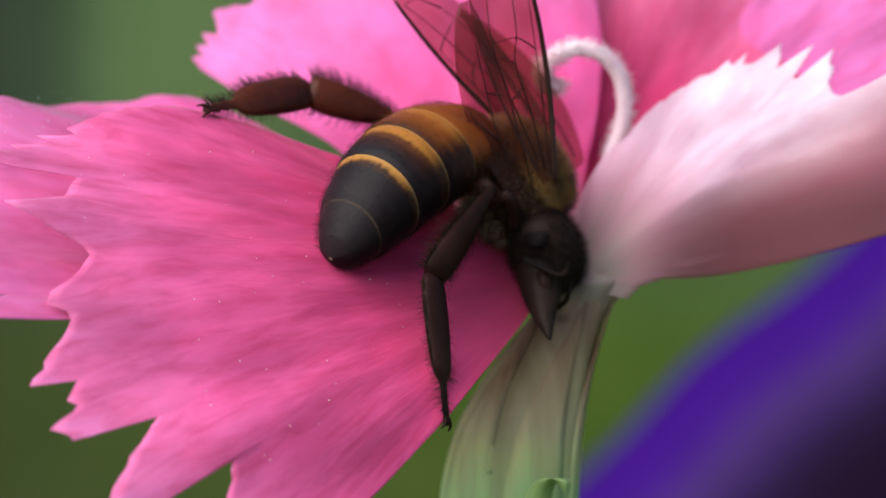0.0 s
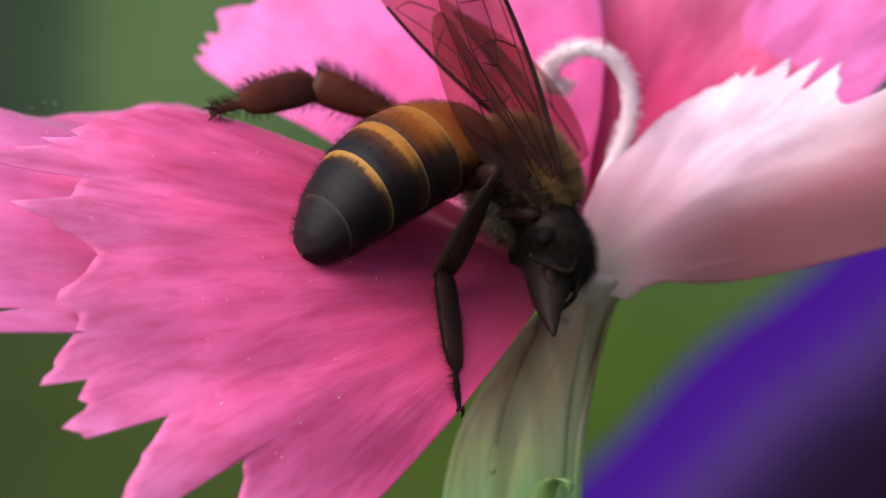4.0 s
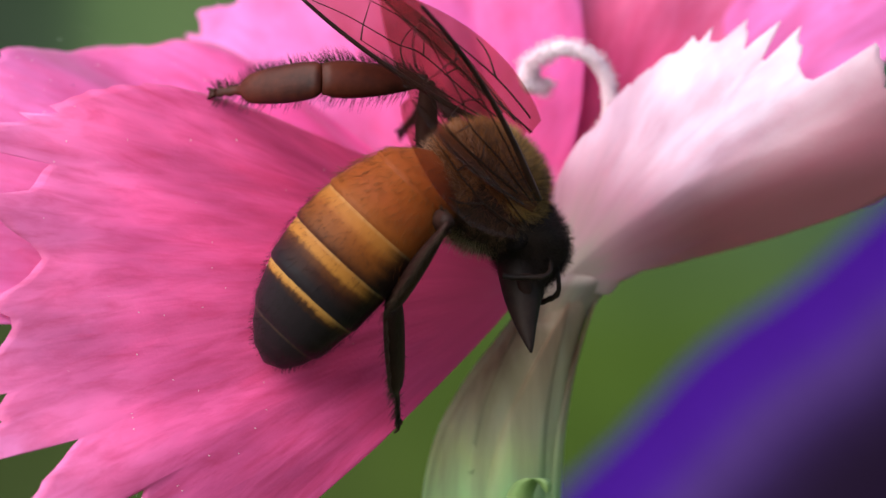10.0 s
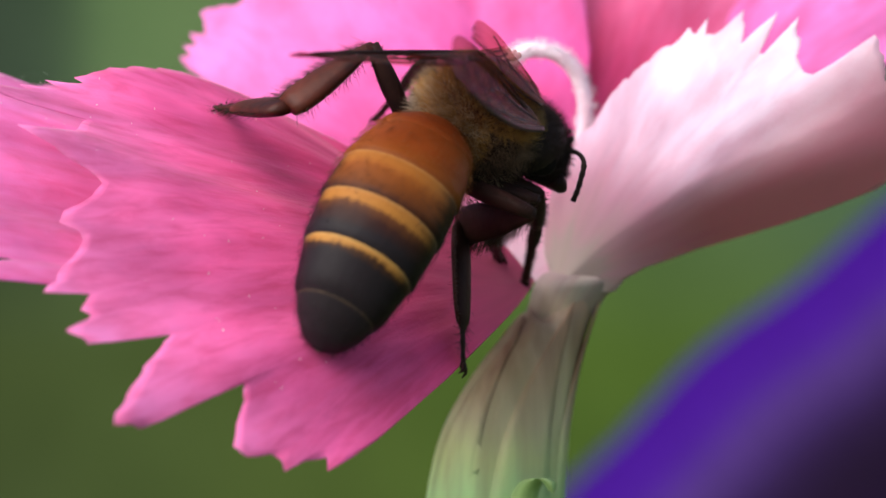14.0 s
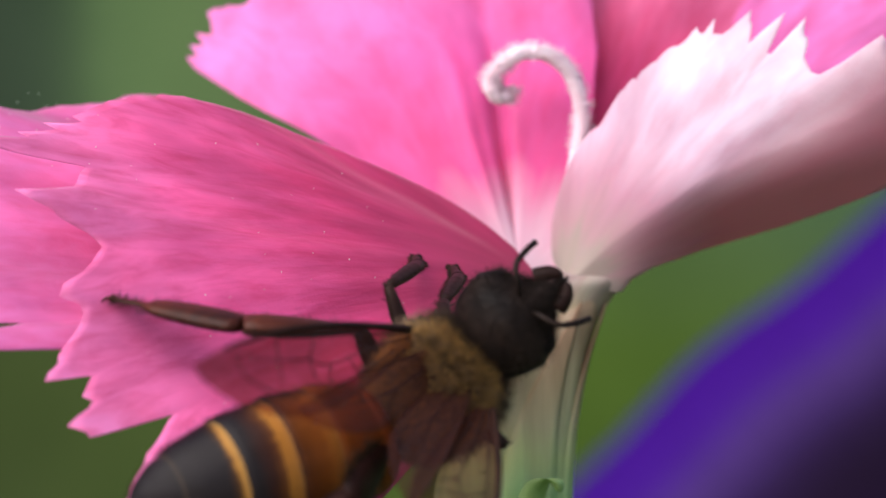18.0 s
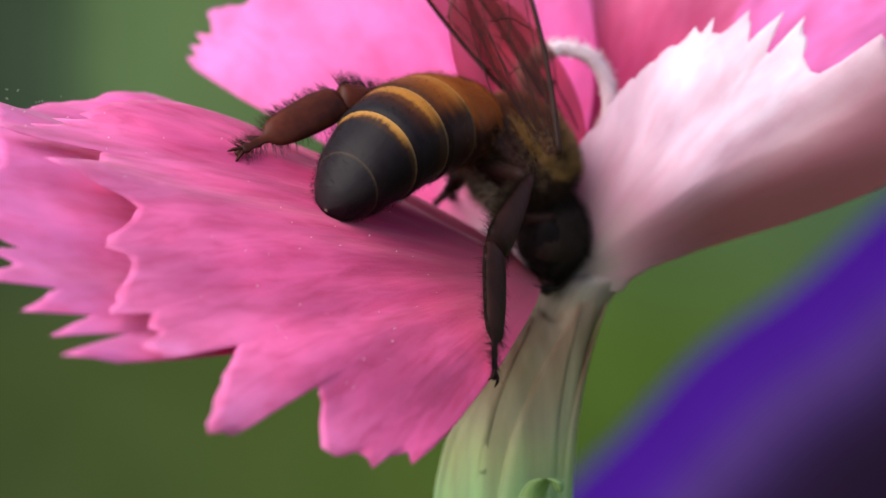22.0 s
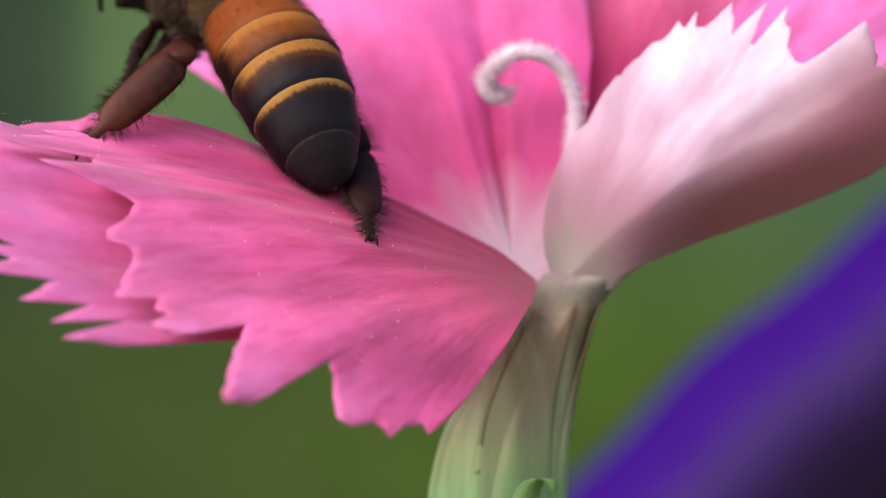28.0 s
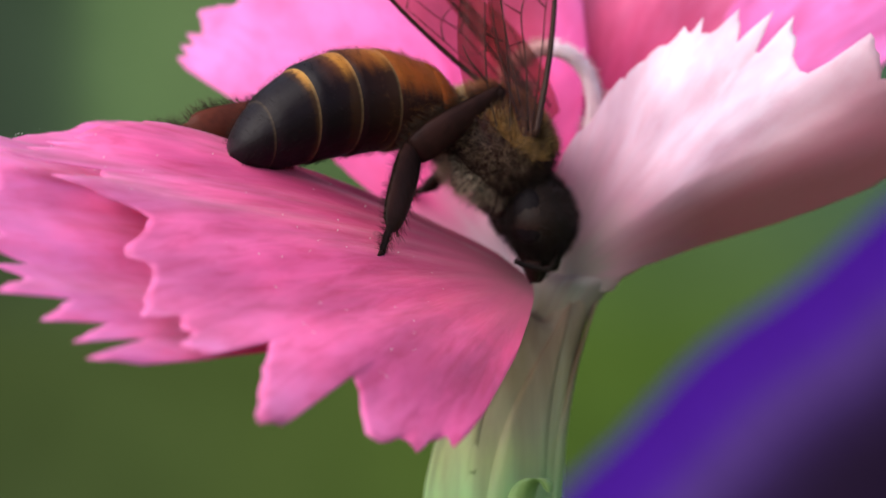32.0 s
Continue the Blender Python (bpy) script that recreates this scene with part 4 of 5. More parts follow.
# legs: each segment lies along x in its own space, from joint to joint
def leg_tube(length, radii, flat, mat, name, parent, label="", fringe=0, claws=False, comb=0.0, lean=(1, 1, -1)):
    bm = bmesh.new()
    n = len(radii)
    tube(bm, [Vector((length * i / (n - 1), 0, 0)) * MM for i in range(n)], [r * MM for r in radii], sides=14, flat=flat, hint=Vector((0, 0, 1)))
    if claws:
        for s in (1, -1):
            tube(bm, [p * MM for p in spline([(length - 0.05, 0.04 * s, 0), (length + 0.2, 0.14 * s, 0.03), (length + 0.34, 0.2 * s, -0.1)], 7)], [MM * r for r in (0.07, 0.07, 0.06, 0.05, 0.04, 0.03, 0.01)], sides=7)
        blob(bm, Vector((length + 0.08, 0, -0.02)) * MM, (0.15 * MM, 0.13 * MM, 0.09 * MM), 10, 8)
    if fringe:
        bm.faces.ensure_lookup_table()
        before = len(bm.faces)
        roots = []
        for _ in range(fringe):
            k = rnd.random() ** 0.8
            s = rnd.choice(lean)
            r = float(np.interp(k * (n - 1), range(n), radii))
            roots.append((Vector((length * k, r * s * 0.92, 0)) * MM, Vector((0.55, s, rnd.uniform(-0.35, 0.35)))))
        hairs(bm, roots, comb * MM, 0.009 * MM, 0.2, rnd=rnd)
        bm.faces.ensure_lookup_table()
        for fc in bm.faces[before:]:
            fc.material_index = 1
    return part(name, bm, [mat, FUZZ_DARK], parent, label)


def make_leg(which, side, scale, hairy):
    """coxa > femur, tibia, tarsus; the three are posed in the bee's space."""
    x, y, z = which
    bm = bmesh.new()
    tube(bm, [Vector(p) * MM for p in ((x, side * (y - 0.5), z + 0.5), (x, side * (y - 0.1), z + 0.1), (x, side * y, z))], [MM * 0.45, MM * 0.42, MM * 0.3], sides=12)
    coxa = part("leg", bm, LEG, bee, "dark jointed hairy leg")
    f, tb, ts = FEMUR * scale, TIBIA * scale, TARSUS * scale
    femur = leg_tube(f, (0.18, 0.26, 0.31, 0.33, 0.31, 0.26, 0.20) if hairy else (0.14, 0.20, 0.24, 0.25, 0.24, 0.20, 0.15), 0.85, LEG, "femur", coxa, fringe=160, comb=0.20)
    shin = TIBIA_BROWN if side > 0 else LEG_BROWN
    brush = (-1, -1, -1, 1) if side > 0 else (-1, -1, 1)
    if hairy:
        tibia = leg_tube(tb, (0.17, 0.23, 0.30, 0.37, 0.43, 0.48, 0.52, 0.55, 0.57, 0.57, 0.55, 0.46), 0.5, shin, "tibia", coxa, "broad reddish-brown shin with a hair fringe", fringe=420, comb=0.5, lean=brush)
        tarsus = leg_tube(ts, (0.42, 0.54, 0.57, 0.59, 0.60, 0.60, 0.60, 0.59, 0.58, 0.57, 0.55, 0.53, 0.50, 0.46, 0.38, 0.18, 0.13, 0.17, 0.12, 0.16, 0.11), 0.42, shin, "tarsus", coxa, fringe=380, claws=True, comb=0.40, lean=brush)
    else:
        tibia = leg_tube(tb, (0.13, 0.17, 0.21, 0.23, 0.23, 0.20), 0.85, LEG, "tibia", coxa, fringe=200, comb=0.18)
        tarsus = leg_tube(ts, (0.17, 0.20, 0.19, 0.17, 0.11, 0.14, 0.10, 0.12, 0.09, 0.12, 0.08), 0.85, LEG, "tarsus", coxa, fringe=260, claws=True, comb=0.16)
    return {"root": Vector((x, side * y, z)), "len": (f, tb, ts), "seg": (femur, tibia, tarsus), "side": side}


LEGS = {
    "lh": make_leg((-1.0, 0.9, -1.25), 1, 1.0, True), "rh": make_leg((-1.0, 0.9, -1.25), -1, 1.1, True),
    "lm": make_leg((0.0, 0.9, -1.40), 1, 0.84, False), "rm": make_leg((0.0, 0.9, -1.40), -1, 0.84, False),
    "lf": make_leg((0.95, 0.8, -1.35), 1, 0.68, False), "rf": make_leg((0.95, 0.8, -1.35), -1, 0.68, False),
}


# ---- everything that moves ----
def turn(axis_degrees):
    v = Vector([radians(a) for a in axis_degrees])
    return Matrix.Rotation(v.length, 4, v.normalized()) if v.length > 1e-6 else Matrix.Identity(4)


SWAY = [(0.0, 11), (0.5, -6), (1.0, 37), (1.5, 16), (2.0, 6), (2.5, 19), (3.0, -3), (3.5, 10), (5.5, 23), (6.0, 28), (6.5, 13), (7.0, -1), (7.5, -6), (8.0, -13), (8.5, 0), (9.0, 0), (9.5, 6), (10.0, -21), (10.5, -16), (11.0, -24), (11.5, -39), (12.0, -30), (12.5, -21), (13.0, -10), (13.5, -4), (14.0, -13), (14.5, -9), (16.5, 8), (17.0, -6), (17.5, 3), (18.0, 0), (18.5, -7), (19.0, 6), (19.5, 2), (20.0, -1), (20.5, 3), (21.0, 3), (21.5, 3), (22.0, 0), (22.5, 5), (23.0, 13), (23.5, 16), (24.0, 10), (24.5, 13), (25.0, 3), (25.5, 14), (27.5, -5), (28.0, -10), (28.5, -6), (29.0, -3), (29.5, 2), (30.0, 0), (30.5, 13), (31.0, 2), (31.5, 2), (32.0, -18)]
FRONT_TURN = [(0.0, 10.3, 1.3, -6.9), (0.5, 11.7, 4.6, -9.1), (1.0, 15.6, 5.7, -10.8), (1.5, 5.2, 3.0, -6.5), (2.0, 10.2, 2.7, -5.0), (2.5, 12.2, 2.8, -9.3), (3.0, 9.0, 0.8, -3.3), (3.5, 8.5, 0.7, -3.9), (5.5, 14.6, 4.0, -11.6), (6.0, 14.7, 6.1, -10.1), (6.5, 12.1, 1.6, -6.9), (7.0, 7.5, 4.2, -9.8), (7.5, 16.4, 9.0, -16.6), (8.0, 6.0, 5.5, -11.6), (8.5, 9.3, 8.3, -11.8), (9.0, 5.4, 8.0, -9.7), (9.5, 22.7, 11.4, -17.5), (10.0, 25.0, 9.3, -16.3), (10.5, 9.0, 8.8, -7.7), (11.0, 1.0, 5.6, -3.4), (11.5, 0.9, 5.2, -3.4), (12.0, -0.5, 4.2, -2.4), (12.5, 0.8, 4.2, -3.0), (13.0, 2.1, 4.1, -3.3), (13.5, 2.9, 4.2, -3.5), (14.0, 1.1, 3.7, -2.1), (14.5, -2.1, 2.3, -0.4), (16.5, -2.8, -1.3, -0.0), (17.0, 3.7, 2.4, -2.0), (17.5, 7.8, 4.1, -3.8), (18.0, 11.2, 3.4, -3.1), (18.5, 10.0, 2.7, -2.1), (19.0, 4.9, 1.3, -0.3), (19.5, -0.7, 0.1, 2.3), (20.0, -0.5, 0.6, 2.7), (20.5, -3.7, -0.9, 3.9), (21.0, -1.4, -2.2, 3.2), (21.5, -2.1, -4.0, 3.6), (22.0, -2.7, -2.8, 4.6), (22.5, -3.7, -1.2, 4.8), (23.0, -3.4, -1.4, 4.0), (23.5, -4.3, -3.5, 5.4), (24.0, -3.7, -2.8, 5.7), (24.5, -4.9, -2.0, 5.8), (25.0, -4.7, -1.8, 5.7), (25.5, -6.9, -3.1, 6.1), (27.5, -6.0, -4.3, 7.0), (28.0, -7.5, -6.5, 6.0), (28.5, -8.0, -7.0, 6.8), (29.0, -6.0, -5.0, 6.1), (29.5, -5.5, -3.0, 6.4), (30.0, -4.5, -2.2, 5.2), (30.5, -7.1, -3.8, 6.3), (31.0, -7.4, -3.9, 7.2), (31.5, -6.0, -3.5, 6.6), (32.0, -6.0, -7.5, 9.1)]
SIDE_TURN = [(0, -11.5, -3.5, -15.5), (1, -11.5, 1.0, -19.5), (2, -10.5, -4.8, -13.5), (3, -10, -5.2, -11.2), (6, -10.5, 0.8, -17), (7, -13.4, -1.1, -15.9), (8, -14, 0.4, -18), (9, -14, 2.0, -17.5), (10, -2.0, 4.2, -24.0), (11, -14, -1.2, -9.8), (12, -13.1, -1.8, -8.6), (13, -11.6, -1.8, -10.7), (14, -13.8, -2.0, -10.2), (16.5, -13.5, -4.0, -8.4), (17, -10.4, -3.7, -11.2), (17.5, -10.2, -4.4, -12), (18, -8.4, -4.6, -10.9), (18.5, -4.2, -6.5, -12.5), (19, -7.4, -6.9, -8.1), (20, -8.2, -5.2, 3.2), (21, -6.9, -6, 3.3), (22, -7.5, -6.2, 4.3), (23, -10.9, -7.8, 3.6), (24, -10.0, -8.2, 5.0), (25, -11.1, -7.7, 4.7), (27.5, -12.3, -9.4, 5.3), (28, -11.3, -9.1, 4.9), (28.5, -12.0, -9.3, 5.2), (29, -10.1, -7.7, 4.5), (30, -9.4, -6.5, 3.5), (31, -11.9, -7.3, 5.7), (32, -10.4, -10.7, 7.3)]
RIGHT_TURN = [(0.0, 7.5), (0.5, 7.4), (1.0, 7.4), (1.5, 8.6), (2.0, 7.3), (2.5, 9.1), (3.0, 9.1), (3.5, 10.1), (5.5, 6.3), (6.0, 6.7), (6.5, 6.4), (7.0, 6.1), (7.5, 8.4), (8.0, 6.1), (8.5, 4.8), (9.0, 0.2), (9.5, 1.3), (10.0, 2.7), (10.5, 3.5), (11.0, -0.2), (11.5, -1.0), (12.0, -0.8), (12.5, -0.4), (13.0, -0.2), (13.5, 0.2), (14.0, 0.2), (14.5, 0.6), (16.5, 3.0), (17.0, 0.1), (17.5, 0.6), (18.0, 0.2), (18.5, 0.4), (19.0, 0.2), (19.5, -0.6), (20.0, -0.8), (20.5, 0.1), (21.0, 1.1), (21.5, -0.1), (22.0, -0.1), (22.5, 0.1), (23.0, -0.1), (23.5, -0.4), (24.0, 2.4), (24.5, 2.5), (25.0, -0.8), (25.5, -1.3), (27.5, -1.5), (28.0, -2.5), (28.5, -1.5), (29.0, -1.5), (29.5, -1.3), (30.0, -1.2), (30.5, 0.0), (31.0, -0.5), (31.5, -1.4), (32.0, -0.2)]
STYLE_TURN = [(0.0, 13), (1.0, 14), (2.0, 13), (3.0, 14), (6.0, 13), (7.0, 13), (8.0, 12), (9.0, 8), (9.5, 12), (10.0, 14), (10.5, 9), (11.0, 5), (12.0, 4), (13.0, 4), (14.0, 4), (16.5, 3), (17.0, 0), (18.0, 0), (19.0, 1), (20.0, 3), (21.0, 6), (22.0, 10), (23.0, 7), (24.0, 8), (25.0, 5), (25.5, 4), (27.5, 0), (29.0, 0), (30.0, 4), (31.0, 8), (32.0, 8)]


def sway(t):
    return float(np.interp(t, [r[0] for r in SWAY], [r[1] for r in SWAY])) / PX * MM


def side_turn(t):
    """The side petal follows the front petal; their difference glides from row to row."""
    front = [[float(np.interp(q, [r[0] for r in FRONT_TURN], [r[i] for r in FRONT_TURN])) for i in (1, 2, 3)] for q in [r[0] for r in SIDE_TURN] + [t]]
    lag = [float(np.interp(t, [r[0] for r in SIDE_TURN], [r[i + 1] - f[i] for r, f in zip(SIDE_TURN, front)])) for i in range(3)]
    return [a + b for a, b in zip(front[-1], lag)]


def flower_motions():
    walk(flower, [(t, Matrix.Translation(ROOT + Vector((s / PX * MM, 0, 0)))) for t, s in SWAY])
    walk(front_petal, [(r[0], Matrix.Translation(THROAT) @ turn(r[1:])) for r in FRONT_TURN])
    walk(side_petal, [(r[0], Matrix.Translation(THROAT) @ turn(side_turn(r[0]))) for r in FRONT_TURN])
    walk(right_petal, [(t, Matrix.Translation(RIGHT_PIVOT - ROOT) @ turn((0, a, 0)) @ Matrix.Rotation(radians(-2.5 * max(0.0, a)), 4, (0.96, 0, 0.28))) for t, a in RIGHT_TURN])
    walk(pistil, [(t, Matrix.Translation(STYLE_PIVOT - ROOT) @ turn((0, a, 0))) for t, a in STYLE_TURN])


# Bee: time; abdomen tip, waist, neck, mouth as seen; how the back faces (towards the lens, up); head's nod.
BEE = [
    (0.0, 582, 445, 860, 243, 963, 417, 975, 510, 0.45, 0.75, 0), (0.5, 527, 430, 843, 233, 953, 407, 962, 505, 0.45, 0.75, 0), (1.0, 594, 478, 888, 248, 993, 417, 992, 510, 0.45, 0.75, 0),
    (1.5, 510, 385, 850, 213, 973, 377, 982, 505, 0.45, 0.75, 0), (2.0, 544, 395, 838, 230, 963, 392, 972, 500, 0.45, 0.75, 0), (2.5, 507, 410, 848, 233, 973, 397, 985, 498, 0.45, 0.75, 0),
    (3.0, 542, 402, 840, 230, 963, 392, 968, 500, 0.45, 0.75, 0), (3.5, 527, 410, 858, 233, 973, 402, 982, 500, 0.45, 0.75, 0), (5.5, 542, 478, 873, 256, 988, 417, 992, 510, 0.45, 0.75, 0),
    (6.0, 565, 480, 893, 258, 998, 417, 995, 512, 0.45, 0.75, 0), (6.5, 552, 470, 876, 256, 986, 412, 985, 505, 0.45, 0.75, 0), (7.0, 517, 408, 863, 243, 973, 407, 965, 505, 0.45, 0.75, 0),
    (7.5, 437, 420, 850, 246, 966, 407, 955, 510, 0.45, 0.75, 0), (8.0, 427, 348, 838, 230, 953, 397, 950, 510, 0.45, 0.75, 0), (8.5, 447, 362, 840, 233, 963, 392, 955, 505, 0.45, 0.75, 0),
    (9.0, 492, 412, 856, 233, 973, 382, 965, 500, 0.45, 0.75, 0), (9.5, 452, 570, 829, 258, 948, 397, 950, 510, 0.8, 0.6, 0), (10.0, 462, 638, 798, 274, 923, 375, 942, 509, 0.85, 0.5, 0),
    (10.5, 545, 522, 832, 258, 963, 340, 955, 479, 0.8, 0.6, 0), (10.75, 590, 530, 800, 190, 935, 250, 948, 420, 0.82, 0.55, 8), (11.0, 622, 560, 792, 172, 912, 192, 950, 330, 0.85, 0.5, 15), (12.0, 620, 580, 772, 156, 872, 118, 912, 200, 0.9, 0.4, 15),
    (13.0, 490, 625, 700, 262, 892, 214, 990, 262, 0.9, 0.35, 15), (14.0, 562, 614, 778, 220, 895, 208, 952, 330, 0.9, 0.4, 15), (14.5, 650, 530, 815, 190, 918, 180, 965, 320, 0.85, 0.5, 15),
    (16.5, 488, 505, 715, 205, 875, 160, 980, 245, 0.8, 0.55, 15), (17.0, 222, 482, 690, 385, 880, 400, 1002, 440, 0.8, 0.6, 15), (17.5, 230, 602, 708, 565, 885, 570, 1030, 572, 1.0, 0.05, 15),
    (18.0, 235, 905, 695, 765, 850, 605, 985, 510, 0.95, 0.1, 15), (18.5, 345, 960, 640, 760, 770, 575, 845, 420, 0.95, 0.1, 15), (19.0, 556, 862, 695, 400, 738, 262, 738, 160, 1.0, 0.1, 15),
    (19.2, 650, 760, 728, 290, 770, 160, 830, 90, 0.95, 0.3, 15), (19.5, 690, 582, 790, 175, 890, 160, 945, 300, 0.85, 0.5, 15), (20.0, 634, 442, 840, 219, 950, 350, 962, 478, 0.75, 0.65, 0),
    (20.5, 632, 430, 844, 214, 955, 360, 965, 483, 0.7, 0.7, 0), (21.0, 610, 420, 850, 219, 965, 370, 970, 493, 0.65, 0.75, 0), (21.5, 597, 415, 847, 212, 965, 365, 970, 493, 0.6, 0.8, 0),
    (22.0, 574, 358, 860, 206, 975, 365, 975, 493, 0.55, 0.82, 0), (22.5, 552, 340, 860, 194, 975, 355, 975, 488, 0.5, 0.85, 0), (23.0, 567, 358, 844, 206, 970, 355, 978, 493, 0.5, 0.85, 0),
    (23.5, 572, 340, 852, 199, 975, 350, 982, 493, 0.5, 0.85, 0), (24.0, 572, 325, 854, 194, 978, 345, 982, 493, 0.5, 0.85, 0), (24.5, 480, 270, 832, 197, 960, 345, 978, 488, 0.45, 0.9, 0),
    (25.0, 368, 192, 790, 200, 935, 344, 972, 485, 0.4, 0.92, 0), (25.5, 372, 165, 805, 180, 945, 334, 972, 480, 0.4, 0.92, 0), (26.3, 450, 215, 690, 80, 810, 110, 900, 230, 0.5, 0.85, 15),
    (27.0, 520, 290, 580, 30, 610, -100, 640, -190, 0.65, 0.75, 15), (27.5, 545, 305, 530, 20, 525, -130, 525, -240, 0.68, 0.72, 15), (27.8, 580, 330, 470, 20, 420, -110, 370, -180, 0.68, 0.72, 15),
    (28.0, 595, 325, 420, 15, 330, -60, 250, 20, 0.65, 0.75, 15), (28.2, 575, 325, 410, 20, 330, -60, 260, 0, 0.65, 0.75, 15), (28.35, 470, 310, 440, 15, 440, -110, 450, -200, 0.68, 0.72, 15),
    (28.5, 410, 300, 470, 45, 570, -30, 670, 10, 0.65, 0.75, 15), (28.7, 330, 235, 560, 80, 680, 60, 760, 160, 0.55, 0.8, 15), (29.0, 250, 228, 610, 150, 750, 168, 795, 290, 0.45, 0.9, 15),
    (29.3, 310, 205, 722, 170, 860, 250, 925, 390, 0.4, 0.92, 15), (29.6, 340, 225, 780, 190, 925, 314, 965, 445, 0.4, 0.92, 0), (30.0, 368, 200, 817, 222, 955, 354, 972, 480, 0.42, 0.9, 0),
    (30.5, 380, 205, 820, 210, 955, 344, 975, 480, 0.42, 0.9, 0), (31.0, 355, 195, 795, 202, 940, 329, 970, 485, 0.42, 0.9, 0), (31.5, 375, 205, 805, 200, 945, 334, 970, 485, 0.45, 0.88, 0),
    (32.0, 402, 258, 805, 195, 945, 329, 955, 475, 0.45, 0.88, 0),
]
# Wing tips as seen: time; left tip, right tip; 1 leans away from the lens, -1 towards it.
WINGS = [
    (0.0, 540, -200, 1, 860, -210, 1), (1.0, 590, -220, 1, 870, -190, 1), (2.0, 480, -180, 1, 740, -190, 1), (3.0, 460, -190, 1, 730, -190, 1), (6.0, 600, -220, 1, 880, -190, 1), (7.0, 580, -230, 1, 840, -190, 1),
    (8.0, 580, -230, 1, 880, -190, 1), (9.0, 500, -180, 1, 860, -190, 1), (10.0, 420, -110, 1, 680, -30, -1), (10.6, 560, -60, -0.5, 780, -60, -1), (11.0, 550, -30, -1, 815, 0, -1), (11.4, 500, 40, -1, 780, 40, -1), (12.0, 500, 75, -1, 760, 40, -1), (13.0, 320, 215, -1, 640, 290, -1),
    (14.0, 525, 95, -1, 800, 110, -1), (16.5, 430, -20, -1, 690, 80, -1), (17.0, 370, -30, -1, 545, 440, -1), (17.5, 440, 220, -1, 480, 880, -1), (18.0, 480, 640, -0.6, 800, 1050, -1), (18.5, 420, 720, -1, 920, 960, -1),
    (19.0, 510, 380, -0.9, 985, 560, -0.85), (19.2, 560, 160, -1, 990, 390, -1), (19.5, 600, -60, -1, 800, -20, -1), (20.0, 500, -150, 1, 740, -70, 1), (21.0, 540, -220, 1, 780, -150, 1), (22.0, 580, -250, 1, 840, -200, 1), (23.0, 500, -200, 1, 820, -170, 1), (24.0, 580, -260, 1, 800, -210, 1),
    (25.0, 570, -260, 1, 830, -210, 1), (25.5, 700, -300, 1, 900, -240, 1), (26.3, 500, -250, 1, 800, -250, 1), (27.5, 180, -60, -1, 900, -10, -1), (28.0, 100, -160, -1, 640, -160, -1), (28.2, 100, -160, -1, 640, -160, -1), (28.5, 260, -220, -1, 800, -200, -1), (29.0, 470, -90, 1, 640, -80, 1), (29.6, 460, -190, 1, 720, -200, 1),
    (30.0, 490, -210, 1, 770, -210, 1), (31.0, 440, -210, 1, 975, -240, 1), (32.0, 500, -220, 1, 945, -260, 1),
]
